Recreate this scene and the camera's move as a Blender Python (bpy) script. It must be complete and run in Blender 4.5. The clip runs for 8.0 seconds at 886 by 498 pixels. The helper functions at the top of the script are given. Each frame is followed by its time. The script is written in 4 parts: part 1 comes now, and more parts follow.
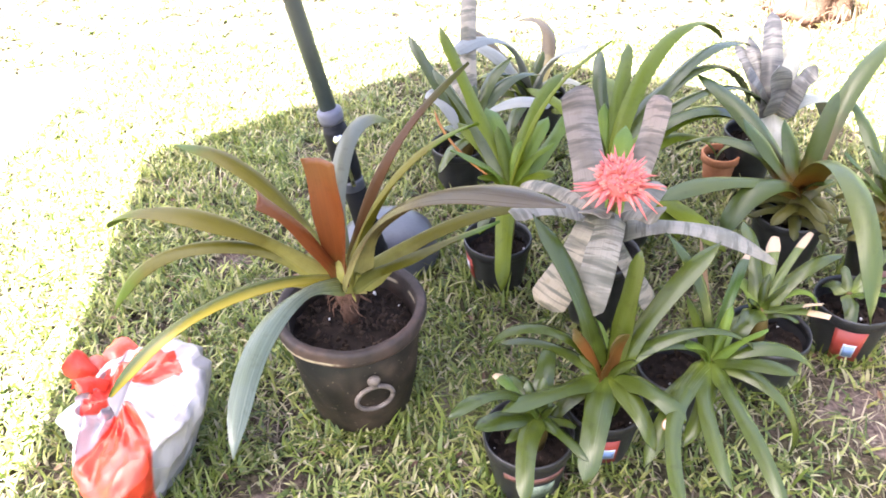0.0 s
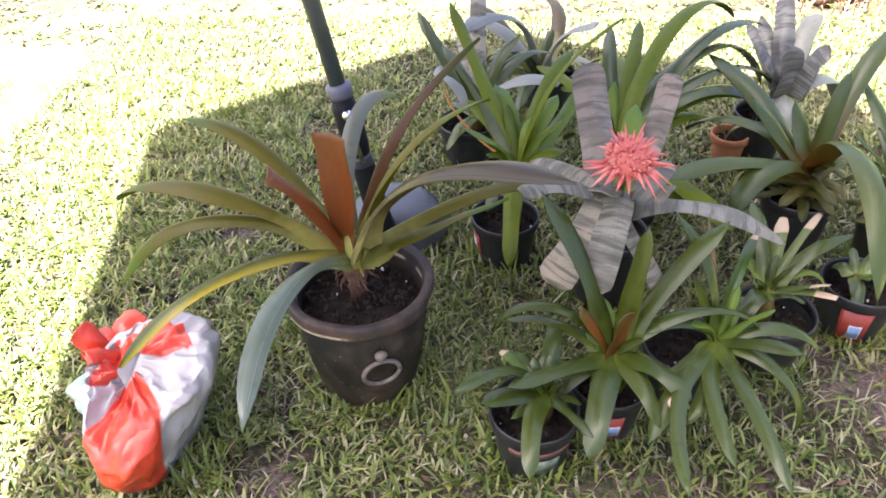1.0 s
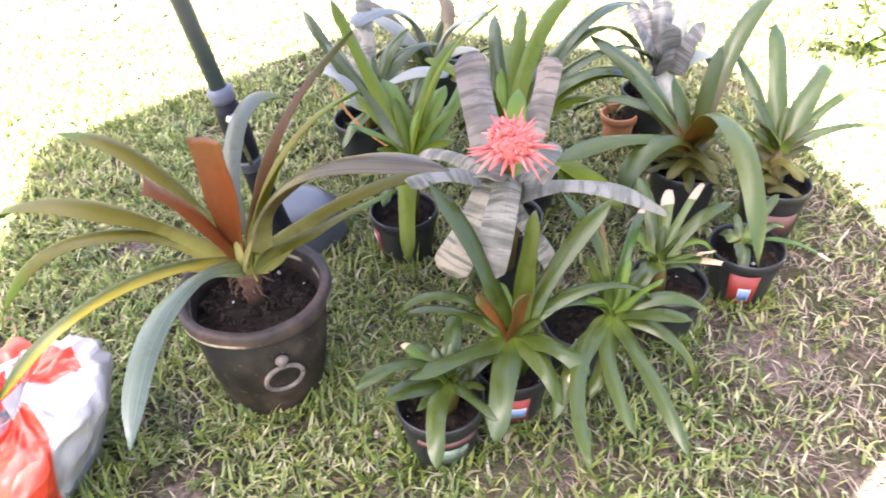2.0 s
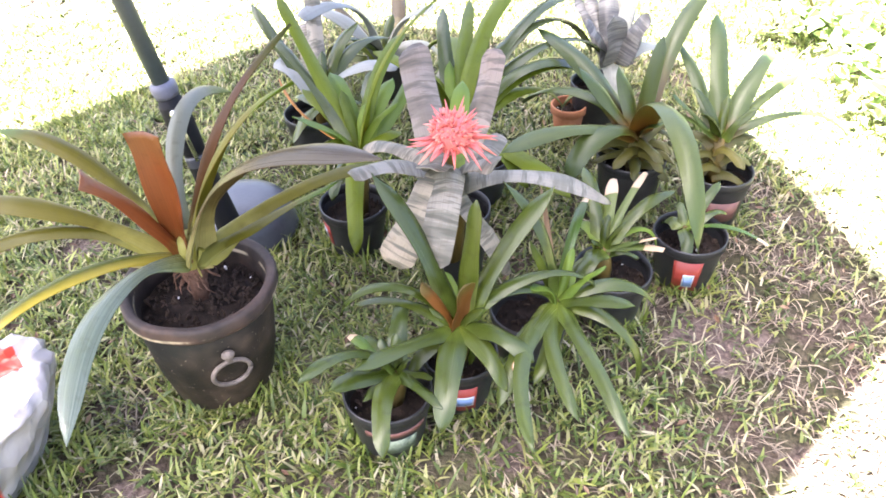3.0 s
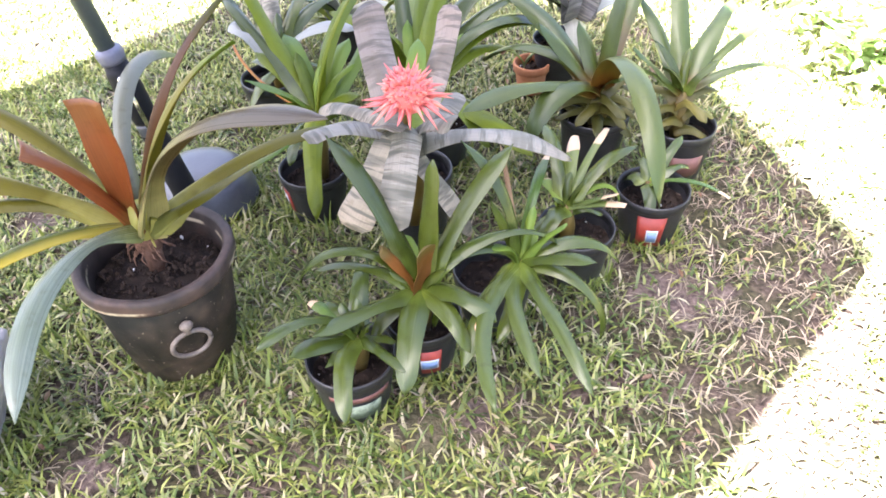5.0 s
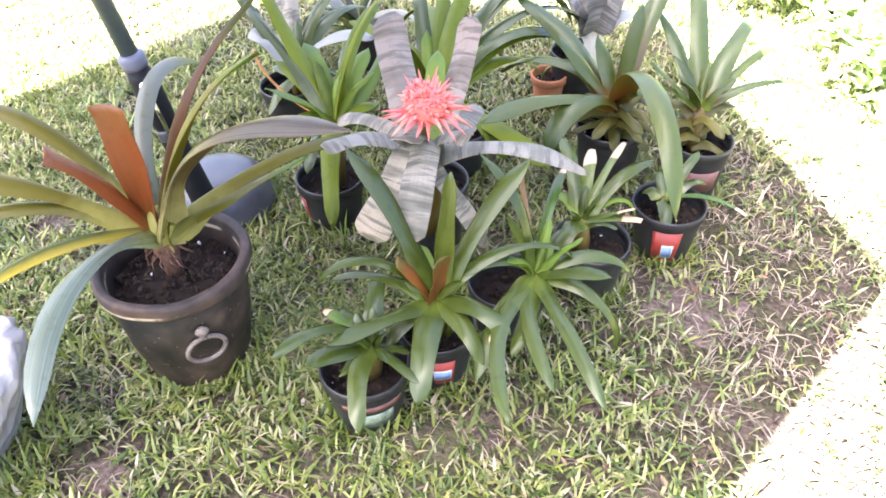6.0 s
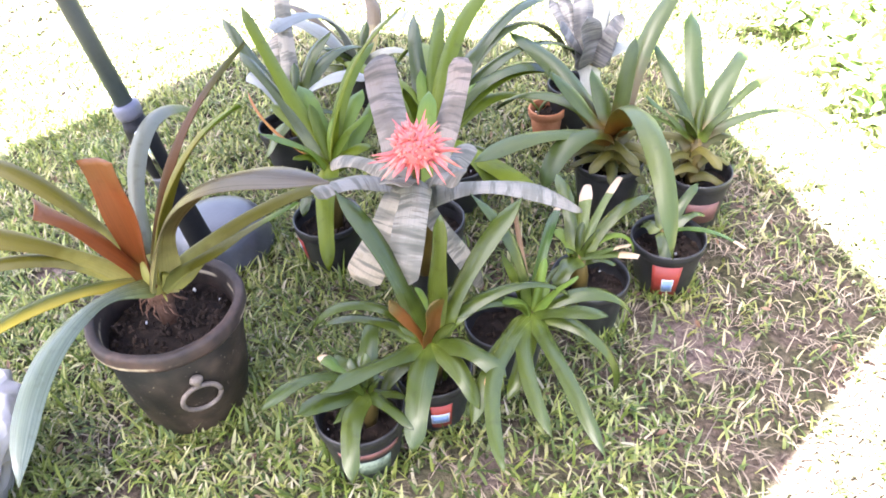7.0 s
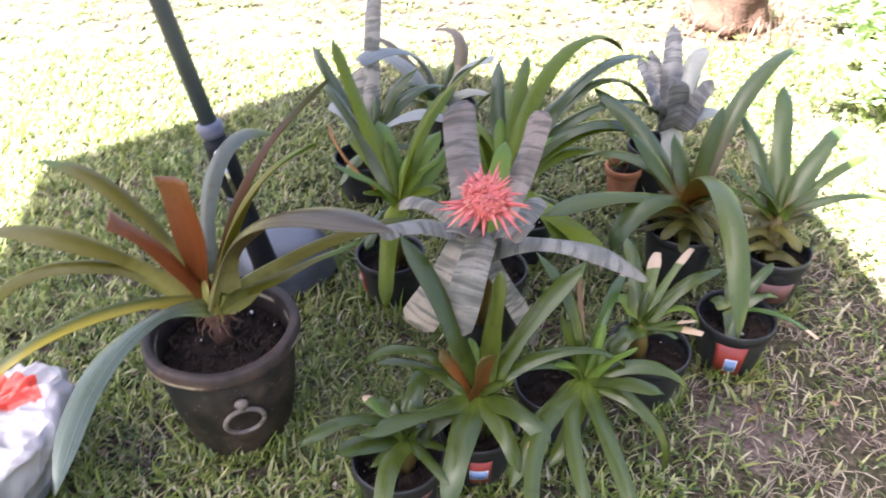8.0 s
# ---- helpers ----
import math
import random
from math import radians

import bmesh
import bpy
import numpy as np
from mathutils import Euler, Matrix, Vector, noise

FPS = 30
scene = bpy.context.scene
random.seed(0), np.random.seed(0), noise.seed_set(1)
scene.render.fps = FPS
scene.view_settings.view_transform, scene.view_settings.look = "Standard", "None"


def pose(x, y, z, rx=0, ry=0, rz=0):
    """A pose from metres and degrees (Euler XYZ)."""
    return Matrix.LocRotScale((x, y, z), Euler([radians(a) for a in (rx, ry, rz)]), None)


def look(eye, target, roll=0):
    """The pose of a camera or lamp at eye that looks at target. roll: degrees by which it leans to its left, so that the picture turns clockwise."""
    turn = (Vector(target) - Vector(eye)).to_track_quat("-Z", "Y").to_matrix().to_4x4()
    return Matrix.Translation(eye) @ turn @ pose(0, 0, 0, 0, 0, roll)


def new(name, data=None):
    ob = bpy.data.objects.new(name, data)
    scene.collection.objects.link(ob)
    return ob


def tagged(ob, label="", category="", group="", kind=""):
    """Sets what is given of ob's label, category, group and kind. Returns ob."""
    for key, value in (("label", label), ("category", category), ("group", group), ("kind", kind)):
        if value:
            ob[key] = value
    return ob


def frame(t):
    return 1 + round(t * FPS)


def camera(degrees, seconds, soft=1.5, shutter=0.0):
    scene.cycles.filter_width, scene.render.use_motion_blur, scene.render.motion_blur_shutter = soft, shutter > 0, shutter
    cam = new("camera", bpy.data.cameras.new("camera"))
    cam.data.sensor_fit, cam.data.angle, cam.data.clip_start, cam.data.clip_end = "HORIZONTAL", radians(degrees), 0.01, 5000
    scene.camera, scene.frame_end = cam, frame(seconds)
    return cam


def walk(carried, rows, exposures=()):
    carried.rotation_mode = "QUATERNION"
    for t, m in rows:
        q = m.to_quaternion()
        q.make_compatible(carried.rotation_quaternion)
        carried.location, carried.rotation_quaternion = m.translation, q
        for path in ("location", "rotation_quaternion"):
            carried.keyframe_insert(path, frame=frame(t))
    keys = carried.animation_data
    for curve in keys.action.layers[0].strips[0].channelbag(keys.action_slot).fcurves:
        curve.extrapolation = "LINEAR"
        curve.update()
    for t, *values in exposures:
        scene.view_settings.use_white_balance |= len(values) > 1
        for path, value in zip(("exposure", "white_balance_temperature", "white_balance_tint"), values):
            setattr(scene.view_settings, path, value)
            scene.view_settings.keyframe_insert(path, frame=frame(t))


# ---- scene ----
cam = camera(59.5, 8.0, soft=1.7, shutter=0.2)
PATH = [
    (0, (0.237, 0.174, 1.239), (0.087, 1.772, 0.044), -2.6),
    (0.5, (0.217, 0.165, 1.235), (0.016, 1.75, 0.032), -1.5),
    (1, (0.23, 0.168, 1.237), (0.07, 1.732, 0.0), -2.2),
    (1.5, (0.254, 0.163, 1.239), (0.107, 1.719, -0.009), -3.9),
    (2, (0.29, 0.169, 1.225), (0.32, 1.732, -0.022), -2.6),
    (2.2, (0.304, 0.168, 1.231), (0.403, 1.725, -0.02), -1.1),
    (3.5, (0.344, 0.14, 1.215), (0.455, 1.688, -0.047), -1.9),
    (4, (0.36, 0.132, 1.213), (0.522, 1.668, -0.058), -0.7),
    (4.5, (0.366, 0.149, 1.209), (0.514, 1.67, -0.08), -2.9),
    (4.7, (0.366, 0.155, 1.2), (0.531, 1.643, -0.126), -2.3),
    (6, (0.355, 0.164, 1.213), (0.492, 1.666, -0.101), -1.6),
    (6.5, (0.369, 0.156, 1.206), (0.509, 1.697, -0.062), -2.6),
    (7, (0.399, 0.185, 1.226), (0.503, 1.735, -0.033), -3.9),
    (7.5, (0.436, 0.202, 1.283), (0.546, 1.853, 0.16), -5.0),
    (8, (0.406, 0.219, 1.242), (0.351, 1.826, 0.053), -0.8),
]
# the clip's camera lightens its picture as it turns from the bright lawn to the shade
EXPOSURES = [(0.0, 0.60), (0.5, 0.03), (1.0, -0.25), (1.5, 0.02), (2.0, 0.54), (2.2, 0.54), (3.5, 0.67), (4.5, 0.62), (6.0, 0.75), (7.0, 0.77), (7.5, 0.32), (8.0, -0.18)]
walk(cam, [(t, look(eye, target, roll)) for t, eye, target, roll in PATH], [(t, s + 4.12, 6200 - 40 * t, 15) for t, s in EXPOSURES])

# ---- light: high sun from the side, clear sky ----
SUN_FROM = Vector((-0.72, -0.145, 1.95)).normalized()
world = bpy.data.worlds.new("sky")
scene.world = world
world.use_nodes = True
wt = world.node_tree
sky = wt.nodes.new("ShaderNodeTexSky")
sky.sky_type, sky.sun_disc = "NISHITA", False
sky.sun_elevation = math.asin(SUN_FROM.z)
sky.sun_rotation = math.atan2(SUN_FROM.x, SUN_FROM.y)
sky.air_density, sky.dust_density, sky.ozone_density = 0.7, 7.0, 0.5
wt.links.new(sky.outputs[0], wt.nodes["Background"].inputs[0])
wt.nodes["Background"].inputs[1].default_value = 0.054
sun = new("sun", bpy.data.lights.new("sun", "SUN"))
sun.data.energy, sun.data.angle, sun.data.color = 5.0, radians(0.53), (1.0, 0.98, 0.955)
sun.matrix_basis = look(SUN_FROM * 20, (0, 0, 0))

# ---- materials ----
def mat(name, rough=0.6, metal=0.0):
    m = bpy.data.materials.new(name)
    m.use_nodes = True
    b = m.node_tree.nodes["Principled BSDF"]
    b.inputs["Roughness"].default_value, b.inputs["Metallic"].default_value = rough, metal
    if rough > 0.8:
        b.inputs["Specular IOR Level"].default_value = 0.15
    return m, m.node_tree, b


def node(nt, kind, **values):
    n = nt.nodes.new("ShaderNode" + kind)
    for key, v in values.items():
        n.inputs[key].default_value = v
    return n


def noise_tex(nt, scale, detail=4.0, coord="Object", stretch=(1, 1, 1)):
    tc = nt.nodes.new("ShaderNodeTexCoord")
    mp = node(nt, "Mapping", Scale=stretch)
    n = node(nt, "TexNoise", Scale=scale, Detail=detail)
    nt.links.new(tc.outputs[coord], mp.inputs[0])
    nt.links.new(mp.outputs[0], n.inputs["Vector"])
    return n.outputs[0]


def ramp(nt, fac, *stops):
    r = nt.nodes.new("ShaderNodeValToRGB")
    e = r.color_ramp.elements
    while len(e) < len(stops):
        e.new(0.5)
    for el, (p, c) in zip(e, stops):
        el.position, el.color = p, (*c, 1)
    nt.links.new(fac, r.inputs[0])
    return r.outputs[0]


def mix(nt, fac, a, b, blend="MIX"):
    n = nt.nodes.new("ShaderNodeMix")
    n.data_type, n.blend_type = "RGBA", blend
    for sock, v in ((n.inputs[0], fac), (n.inputs[6], a), (n.inputs[7], b)):
        if isinstance(v, (int, float)):
            sock.default_value = v
        elif isinstance(v, tuple):
            sock.default_value = (*v, 1)
        else:
            nt.links.new(v, sock)
    return n.outputs[2]


def bump(nt, b, height, strength=0.3, distance=0.005):
    n = node(nt, "Bump", Strength=strength, Distance=distance)
    nt.links.new(height, n.inputs["Height"])
    nt.links.new(n.outputs[0], b.inputs["Normal"])


def rough_from(nt, b, fac, lo, hi):
    n = node(nt, "MapRange")
    n.inputs[3].default_value, n.inputs[4].default_value = lo, hi
    nt.links.new(fac, n.inputs[0])
    nt.links.new(n.outputs[0], b.inputs["Roughness"])


def simple_mat(name, c1, c2, scale, rough=0.6, metal=0.0, relief=0.0, coord="Object", stretch=(1, 1, 1)):
    m, nt, b = mat(name, rough, metal)
    n1, n2 = noise_tex(nt, scale, 5, coord, stretch), noise_tex(nt, scale * 7, 3, coord, stretch)
    col = mix(nt, 0.35, ramp(nt, n1, (0.35, c1), (0.65, c2)), ramp(nt, n2, (0.35, c1), (0.65, c2)))
    nt.links.new(col, b.inputs["Base Color"])
    rough_from(nt, b, n2, max(rough - 0.12, 0.02), min(rough + 0.12, 1))
    if relief:
        bump(nt, b, n2, 0.5, relief)
    return m


def leaf_mat(name, base, body, tip, rough=0.28, edge=None, bands=None, dry_tip=0.0, scar=False, streak=0.3, through_light=0.17, pale=0.10, sheen=0.42):
    """Leaf: pigment runs along the blade (UV y) from base to tip, streaks lie along it, bands across it."""
    m, nt, b = mat(name, rough)
    b.inputs["Specular IOR Level"].default_value = sheen
    uv = nt.nodes.new("ShaderNodeUVMap")
    sep = nt.nodes.new("ShaderNodeSeparateXYZ")
    nt.links.new(uv.outputs[0], sep.inputs[0])
    wob = noise_tex(nt, 22, 3)
    add = nt.nodes.new("ShaderNodeMath")
    add.operation = "MULTIPLY_ADD"
    add.inputs[1].default_value = 0.22
    nt.links.new(wob, add.inputs[0])
    nt.links.new(sep.outputs[1], add.inputs[2])
    col = ramp(nt, add.outputs[0], (pale, base), (pale * 1.4 + 0.22, body), (0.85, body), (1.08, tip))
    sm = node(nt, "Mapping", Scale=(55, 1.6, 1))
    nt.links.new(uv.outputs[0], sm.inputs[0])
    info = nt.nodes.new("ShaderNodeObjectInfo")
    own = nt.nodes.new("ShaderNodeMath")
    own.operation = "MULTIPLY"
    own.inputs[1].default_value = 97.0
    nt.links.new(info.outputs["Random"], own.inputs[0])
    st = nt.nodes.new("ShaderNodeTexNoise")
    st.noise_dimensions = "4D"
    st.inputs["Scale"].default_value, st.inputs["Detail"].default_value = 1.0, 4.0
    nt.links.new(sm.outputs[0], st.inputs["Vector"])
    nt.links.new(own.outputs[0], st.inputs["W"])
    col = mix(nt, streak, col, ramp(nt, st.outputs[0], (0.3, (0.45, 0.45, 0.45)), (0.7, (1.35, 1.35, 1.3))), "MULTIPLY")
    col = mix(nt, 0.6, col, ramp(nt, info.outputs["Random"], (0.0, (0.55, 0.62, 0.6)), (0.5, (0.95, 0.95, 0.85)), (1.0, (1.25, 1.15, 0.85))), "MULTIPLY")
    blotch = noise_tex(nt, 60, 2)
    col = mix(nt, 0.5, col, ramp(nt, blotch, (0.25, (0.7, 0.66, 0.55)), (0.42, (1, 1, 1))), "MULTIPLY")
    if edge:
        col = mix(nt, ramp(nt, sep.outputs[0], (0.0, (0, 0, 0)), (0.58, (0, 0, 0)), (0.92, (1, 1, 1))), col, edge)
    if bands:
        # broad and fine cross bands, different on every leaf
        for wide, along, deep, lo in ((0.3, 8, 0.7, 0.48), (0.8, 24, 0.85, 0.51)):
            bm_ = node(nt, "Mapping", Scale=(wide, along, 1))
            nt.links.new(uv.outputs[0], bm_.inputs[0])
            bn = nt.nodes.new("ShaderNodeTexNoise")
            bn.noise_dimensions = "4D"
            bn.inputs["Scale"].default_value, bn.inputs["Detail"].default_value, bn.inputs["Roughness"].default_value = 1.0, 3.0, 0.6
            nt.links.new(own.outputs[0], bn.inputs["W"])
            nt.links.new(bm_.outputs[0], bn.inputs["Vector"])
            col = mix(nt, ramp(nt, bn.outputs[0], (lo, (0, 0, 0)), (lo + 0.05, (deep * 0.7,) * 3), (lo + 0.13, (deep,) * 3)), col, bands)
    if dry_tip:
        col = mix(nt, ramp(nt, add.outputs[0], (0.0, (0, 0, 0)), (dry_tip, (0, 0, 0)), (dry_tip + 0.03, (1, 1, 1))), col, (0.47, 0.345, 0.22))
    if scar:
        pos = node(nt, "Mapping", Location=(-0.62 * 2.4, -0.70 * 14, 0), Scale=(2.4, 14, 1))
        nt.links.new(uv.outputs[0], pos.inputs[0])
        far = nt.nodes.new("ShaderNodeVectorMath")
        far.operation = "LENGTH"
        nt.links.new(pos.outputs[0], far.inputs[0])
        col = mix(nt, ramp(nt, far.outputs["Value"], (0.55, (1, 1, 1)), (0.62, (0, 0, 0))), col, mix(nt, ramp(nt, far.outputs["Value"], (0.4, (0, 0, 0)), (0.5, (1, 1, 1))), (0.78, 0.62, 0.48), (0.3, 0.16, 0.05)))
    nt.links.new(col, b.inputs["Base Color"])
    rough_from(nt, b, st.outputs[0], rough - 0.12, rough + 0.08)
    bump(nt, b, st.outputs[0], 0.3, 0.0010)
    tr = nt.nodes.new("ShaderNodeBsdfTranslucent")
    ms = nt.nodes.new("ShaderNodeMixShader")
    ms.inputs[0].default_value = through_light
    nt.links.new(mix(nt, 1.0, col, (1.5, 1.5, 0.7), "MULTIPLY"), tr.inputs[0])
    nt.links.new(b.outputs[0], ms.inputs[1])
    nt.links.new(tr.outputs[0], ms.inputs[2])
    nt.links.new(ms.outputs[0], nt.nodes["Material Output"].inputs[0])
    return m


GREEN = (0.052, 0.071, 0.010)
LEAF = {
    "green": leaf_mat("leaf green", (0.17, 0.22, 0.035), GREEN, (0.052, 0.074, 0.012), 0.26, sheen=0.5),
    "young": leaf_mat("leaf young green", (0.22, 0.28, 0.04), (0.15, 0.215, 0.028), (0.12, 0.19, 0.03), 0.42, through_light=0.26, sheen=0.3),
    "lime": leaf_mat("leaf lime green", (0.24, 0.27, 0.03), (0.118, 0.156, 0.012), (0.095, 0.128, 0.015), 0.42, through_light=0.26, sheen=0.24),
    "purple": leaf_mat("leaf purple green", (0.46, 0.40, 0.15), (0.085, 0.060, 0.026), (0.088, 0.070, 0.050), 0.32, pale=0.13, streak=0.3, sheen=0.32),
    "bronze": leaf_mat("leaf bronze green", (0.34, 0.33, 0.10), (0.096, 0.086, 0.010), (0.066, 0.110, 0.010), 0.38, pale=0.13, streak=0.25, sheen=0.2, through_light=0.24),
    "redbrown": leaf_mat("leaf red brown", (0.38, 0.32, 0.09), (0.100, 0.044, 0.016), (0.070, 0.070, 0.014), 0.38, pale=0.10, sheen=0.18),
    "orange": leaf_mat("leaf orange brown", (0.16, 0.09, 0.018), (0.20, 0.056, 0.014), (0.18, 0.065, 0.018), 0.42, streak=0.35),
    "edged": leaf_mat("leaf yellow edged", (0.38, 0.34, 0.09), (0.095, 0.105, 0.016), (0.06, 0.085, 0.018), 0.28, edge=(0.33, 0.26, 0.03), pale=0.12, streak=0.22, sheen=0.3),
    "bluegrey": leaf_mat("leaf blue green", (0.14, 0.17, 0.04), (0.062, 0.080, 0.026), (0.068, 0.088, 0.034), 0.22, streak=0.4),
    "grey": leaf_mat("leaf silver grey", (0.17, 0.18, 0.12), (0.24, 0.245, 0.23), (0.26, 0.265, 0.255), 0.36),
    "banded": leaf_mat("leaf silver banded", (0.21, 0.20, 0.13), (0.30, 0.268, 0.222), (0.28, 0.240, 0.195), 0.5, bands=(0.085, 0.082, 0.055)),
    "olive": leaf_mat("leaf olive sheath", (0.13, 0.09, 0.025), (0.092, 0.084, 0.018), (0.080, 0.076, 0.018), 0.42, sheen=0.3),
    "cut": leaf_mat("leaf with dry cut end", (0.16, 0.21, 0.035), (0.06, 0.105, 0.02), (0.07, 0.10, 0.025), dry_tip=1.0),
    "tan": leaf_mat("leaf green with tan base", (0.20, 0.085, 0.02), (0.062, 0.086, 0.016), (0.05, 0.085, 0.022), 0.38, pale=0.05, streak=0.2),
    "stub": leaf_mat("leaf cut back to a dry stub", (0.16, 0.20, 0.04), (0.09, 0.12, 0.03), (0.3, 0.22, 0.12), dry_tip=0.82),
    "frost": leaf_mat("leaf frosted blue green", (0.20, 0.22, 0.06), (0.135, 0.165, 0.125), (0.16, 0.19, 0.16), 0.27, streak=0.75),
    "heart": leaf_mat("leaf rusty heart", (0.15, 0.065, 0.013), (0.15, 0.060, 0.014), (0.11, 0.075, 0.016), 0.4),
    "amber": leaf_mat("leaf green with a long amber foot", (0.120, 0.056, 0.011), (0.058, 0.078, 0.013), (0.050, 0.076, 0.018), 0.34, pale=0.16, streak=0.25, sheen=0.45),
    "dry": leaf_mat("dead brown leaf", (0.20, 0.11, 0.05), (0.26, 0.16, 0.09), (0.34, 0.23, 0.14), 0.7, sheen=0.2),
    "ochre": leaf_mat("dry ochre leaf", (0.40, 0.17, 0.02), (0.46, 0.18, 0.025), (0.40, 0.13, 0.02), 0.5),
    "tanband": leaf_mat("leaf tan with broad bands", (0.20, 0.17, 0.11), (0.31, 0.245, 0.195), (0.30, 0.225, 0.175), 0.5, bands=(0.098, 0.082, 0.056)),
    "pale": leaf_mat("leaf pale underside", (0.18, 0.17, 0.07), (0.17, 0.165, 0.11), (0.09, 0.13, 0.03), 0.4),
    "darkband": leaf_mat("leaf dark silver banded", (0.12, 0.12, 0.09), (0.20, 0.19, 0.18), (0.19, 0.18, 0.17), 0.36, bands=(0.052, 0.050, 0.044)),
    "scar": leaf_mat("leaf with a dry scar", (0.17, 0.22, 0.035), GREEN, (0.052, 0.074, 0.012), scar=True),
    "sheath": leaf_mat("fleshy leaf base", (0.42, 0.36, 0.16), (0.24, 0.235, 0.06), (0.11, 0.11, 0.02), 0.42, streak=0.2, sheen=0.25),
    "cream": leaf_mat("leaf dry sheath", (0.30, 0.20, 0.10), (0.36, 0.29, 0.14), (0.30, 0.25, 0.11), 0.5),
}
PLASTIC = simple_mat("black pot plastic", (0.012, 0.012, 0.013), (0.028, 0.027, 0.027), 30, 0.42, relief=0.0006)
SOIL = simple_mat("potting soil", (0.006, 0.0045, 0.004), (0.030, 0.021, 0.016), 60, 0.95, relief=0.006)
CRUMB = simple_mat("soil crumb", (0.010, 0.0075, 0.006), (0.050, 0.034, 0.024), 40, 0.95)
PERLITE = simple_mat("perlite", (0.55, 0.53, 0.5), (0.7, 0.68, 0.64), 80, 0.9)
TERRACOTTA = simple_mat("terracotta", (0.33, 0.13, 0.06), (0.42, 0.19, 0.10), 18, 0.85, relief=0.001)
def glaze_mat():
    """Dark glaze with greenish black blotches, brown bare spots and mud splashes."""
    m, nt, b = mat("weathered dark ceramic", 0.6)
    b.inputs["Specular IOR Level"].default_value = 0.3
    n1, n2, n3 = noise_tex(nt, 6, 6), noise_tex(nt, 24, 5), noise_tex(nt, 110, 3)
    col = ramp(nt, n1, (0.36, (0.010, 0.010, 0.007)), (0.5, (0.028, 0.021, 0.014)), (0.66, (0.062, 0.043, 0.028)))
    col = mix(nt, 0.75, col, ramp(nt, n2, (0.3, (0.45, 0.47, 0.45)), (0.7, (1.6, 1.5, 1.4))), "MULTIPLY")
    col = mix(nt, ramp(nt, n3, (0.66, (0, 0, 0)), (0.72, (0.7, 0.7, 0.7))), col, (0.17, 0.13, 0.09))
    nt.links.new(col, b.inputs["Base Color"])
    rough_from(nt, b, n2, 0.42, 0.8)
    bump(nt, b, n2, 0.6, 0.005)
    return m


ROOT = simple_mat("brown fibrous root", (0.07, 0.036, 0.02), (0.22, 0.12, 0.075), 60, 0.9, relief=0.003)
GLAZE = glaze_mat()
def rim_mat():
    """Dark glazed rim, rusty in places, with a broken line of bare clay along its lower edge."""
    m, nt, b = mat("worn ceramic rim", 0.62)
    b.inputs["Specular IOR Level"].default_value = 0.3
    n1, n2 = noise_tex(nt, 9, 5), noise_tex(nt, 45, 4)
    col = ramp(nt, n1, (0.3, (0.022, 0.018, 0.015)), (0.52, (0.044, 0.033, 0.027)), (0.72, (0.095, 0.055, 0.040)))
    col = mix(nt, 0.6, col, ramp(nt, n2, (0.3, (0.6, 0.6, 0.6)), (0.7, (1.5, 1.4, 1.3))), "MULTIPLY")
    tc = nt.nodes.new("ShaderNodeTexCoord")
    sep = nt.nodes.new("ShaderNodeSeparateXYZ")
    nt.links.new(tc.outputs["Object"], sep.inputs[0])
    line = node(nt, "MapRange")
    for k, v in ((1, 0.2325), (2, 0.2435), (3, 0.0), (4, 1.0)):
        line.inputs[k].default_value = v
    nt.links.new(sep.outputs[2], line.inputs[0])
    edge = ramp(nt, line.outputs[0], (0.05, (0, 0, 0)), (0.35, (1, 1, 1)), (0.75, (1, 1, 1)), (1.0, (0, 0, 0)))
    chips = ramp(nt, noise_tex(nt, 16, 7), (0.52, (0, 0, 0)), (0.60, (1, 1, 1)))
    col = mix(nt, mix(nt, 1.0, edge, chips, "MULTIPLY"), col, (0.46, 0.38, 0.25))
    nt.links.new(col, b.inputs["Base Color"])
    bump(nt, b, n2, 0.5, 0.003)
    return m


GLAZE_RIM = rim_mat()
RING = simple_mat("ring relief", (0.09, 0.07, 0.055), (0.20, 0.16, 0.125), 40, 0.7, relief=0.001)
POLE = simple_mat("dark green painted pole", (0.022, 0.030, 0.027), (0.034, 0.043, 0.038), 20, 0.4)
BLACK = simple_mat("black tube", (0.006, 0.006, 0.007), (0.011, 0.011, 0.012), 25, 0.6)
BLACK.node_tree.nodes["Principled BSDF"].inputs["Specular IOR Level"].default_value = 0.2
COLLAR = simple_mat("grey plastic collar", (0.10, 0.10, 0.125), (0.13, 0.13, 0.16), 30, 0.45)
BASEGREY = simple_mat("grey plastic base", (0.040, 0.042, 0.050), (0.060, 0.063, 0.072), 16, 0.36, relief=0.0008)
CHROME = simple_mat("chrome", (0.7, 0.7, 0.7), (0.8, 0.8, 0.8), 20, 0.15, 1.0)
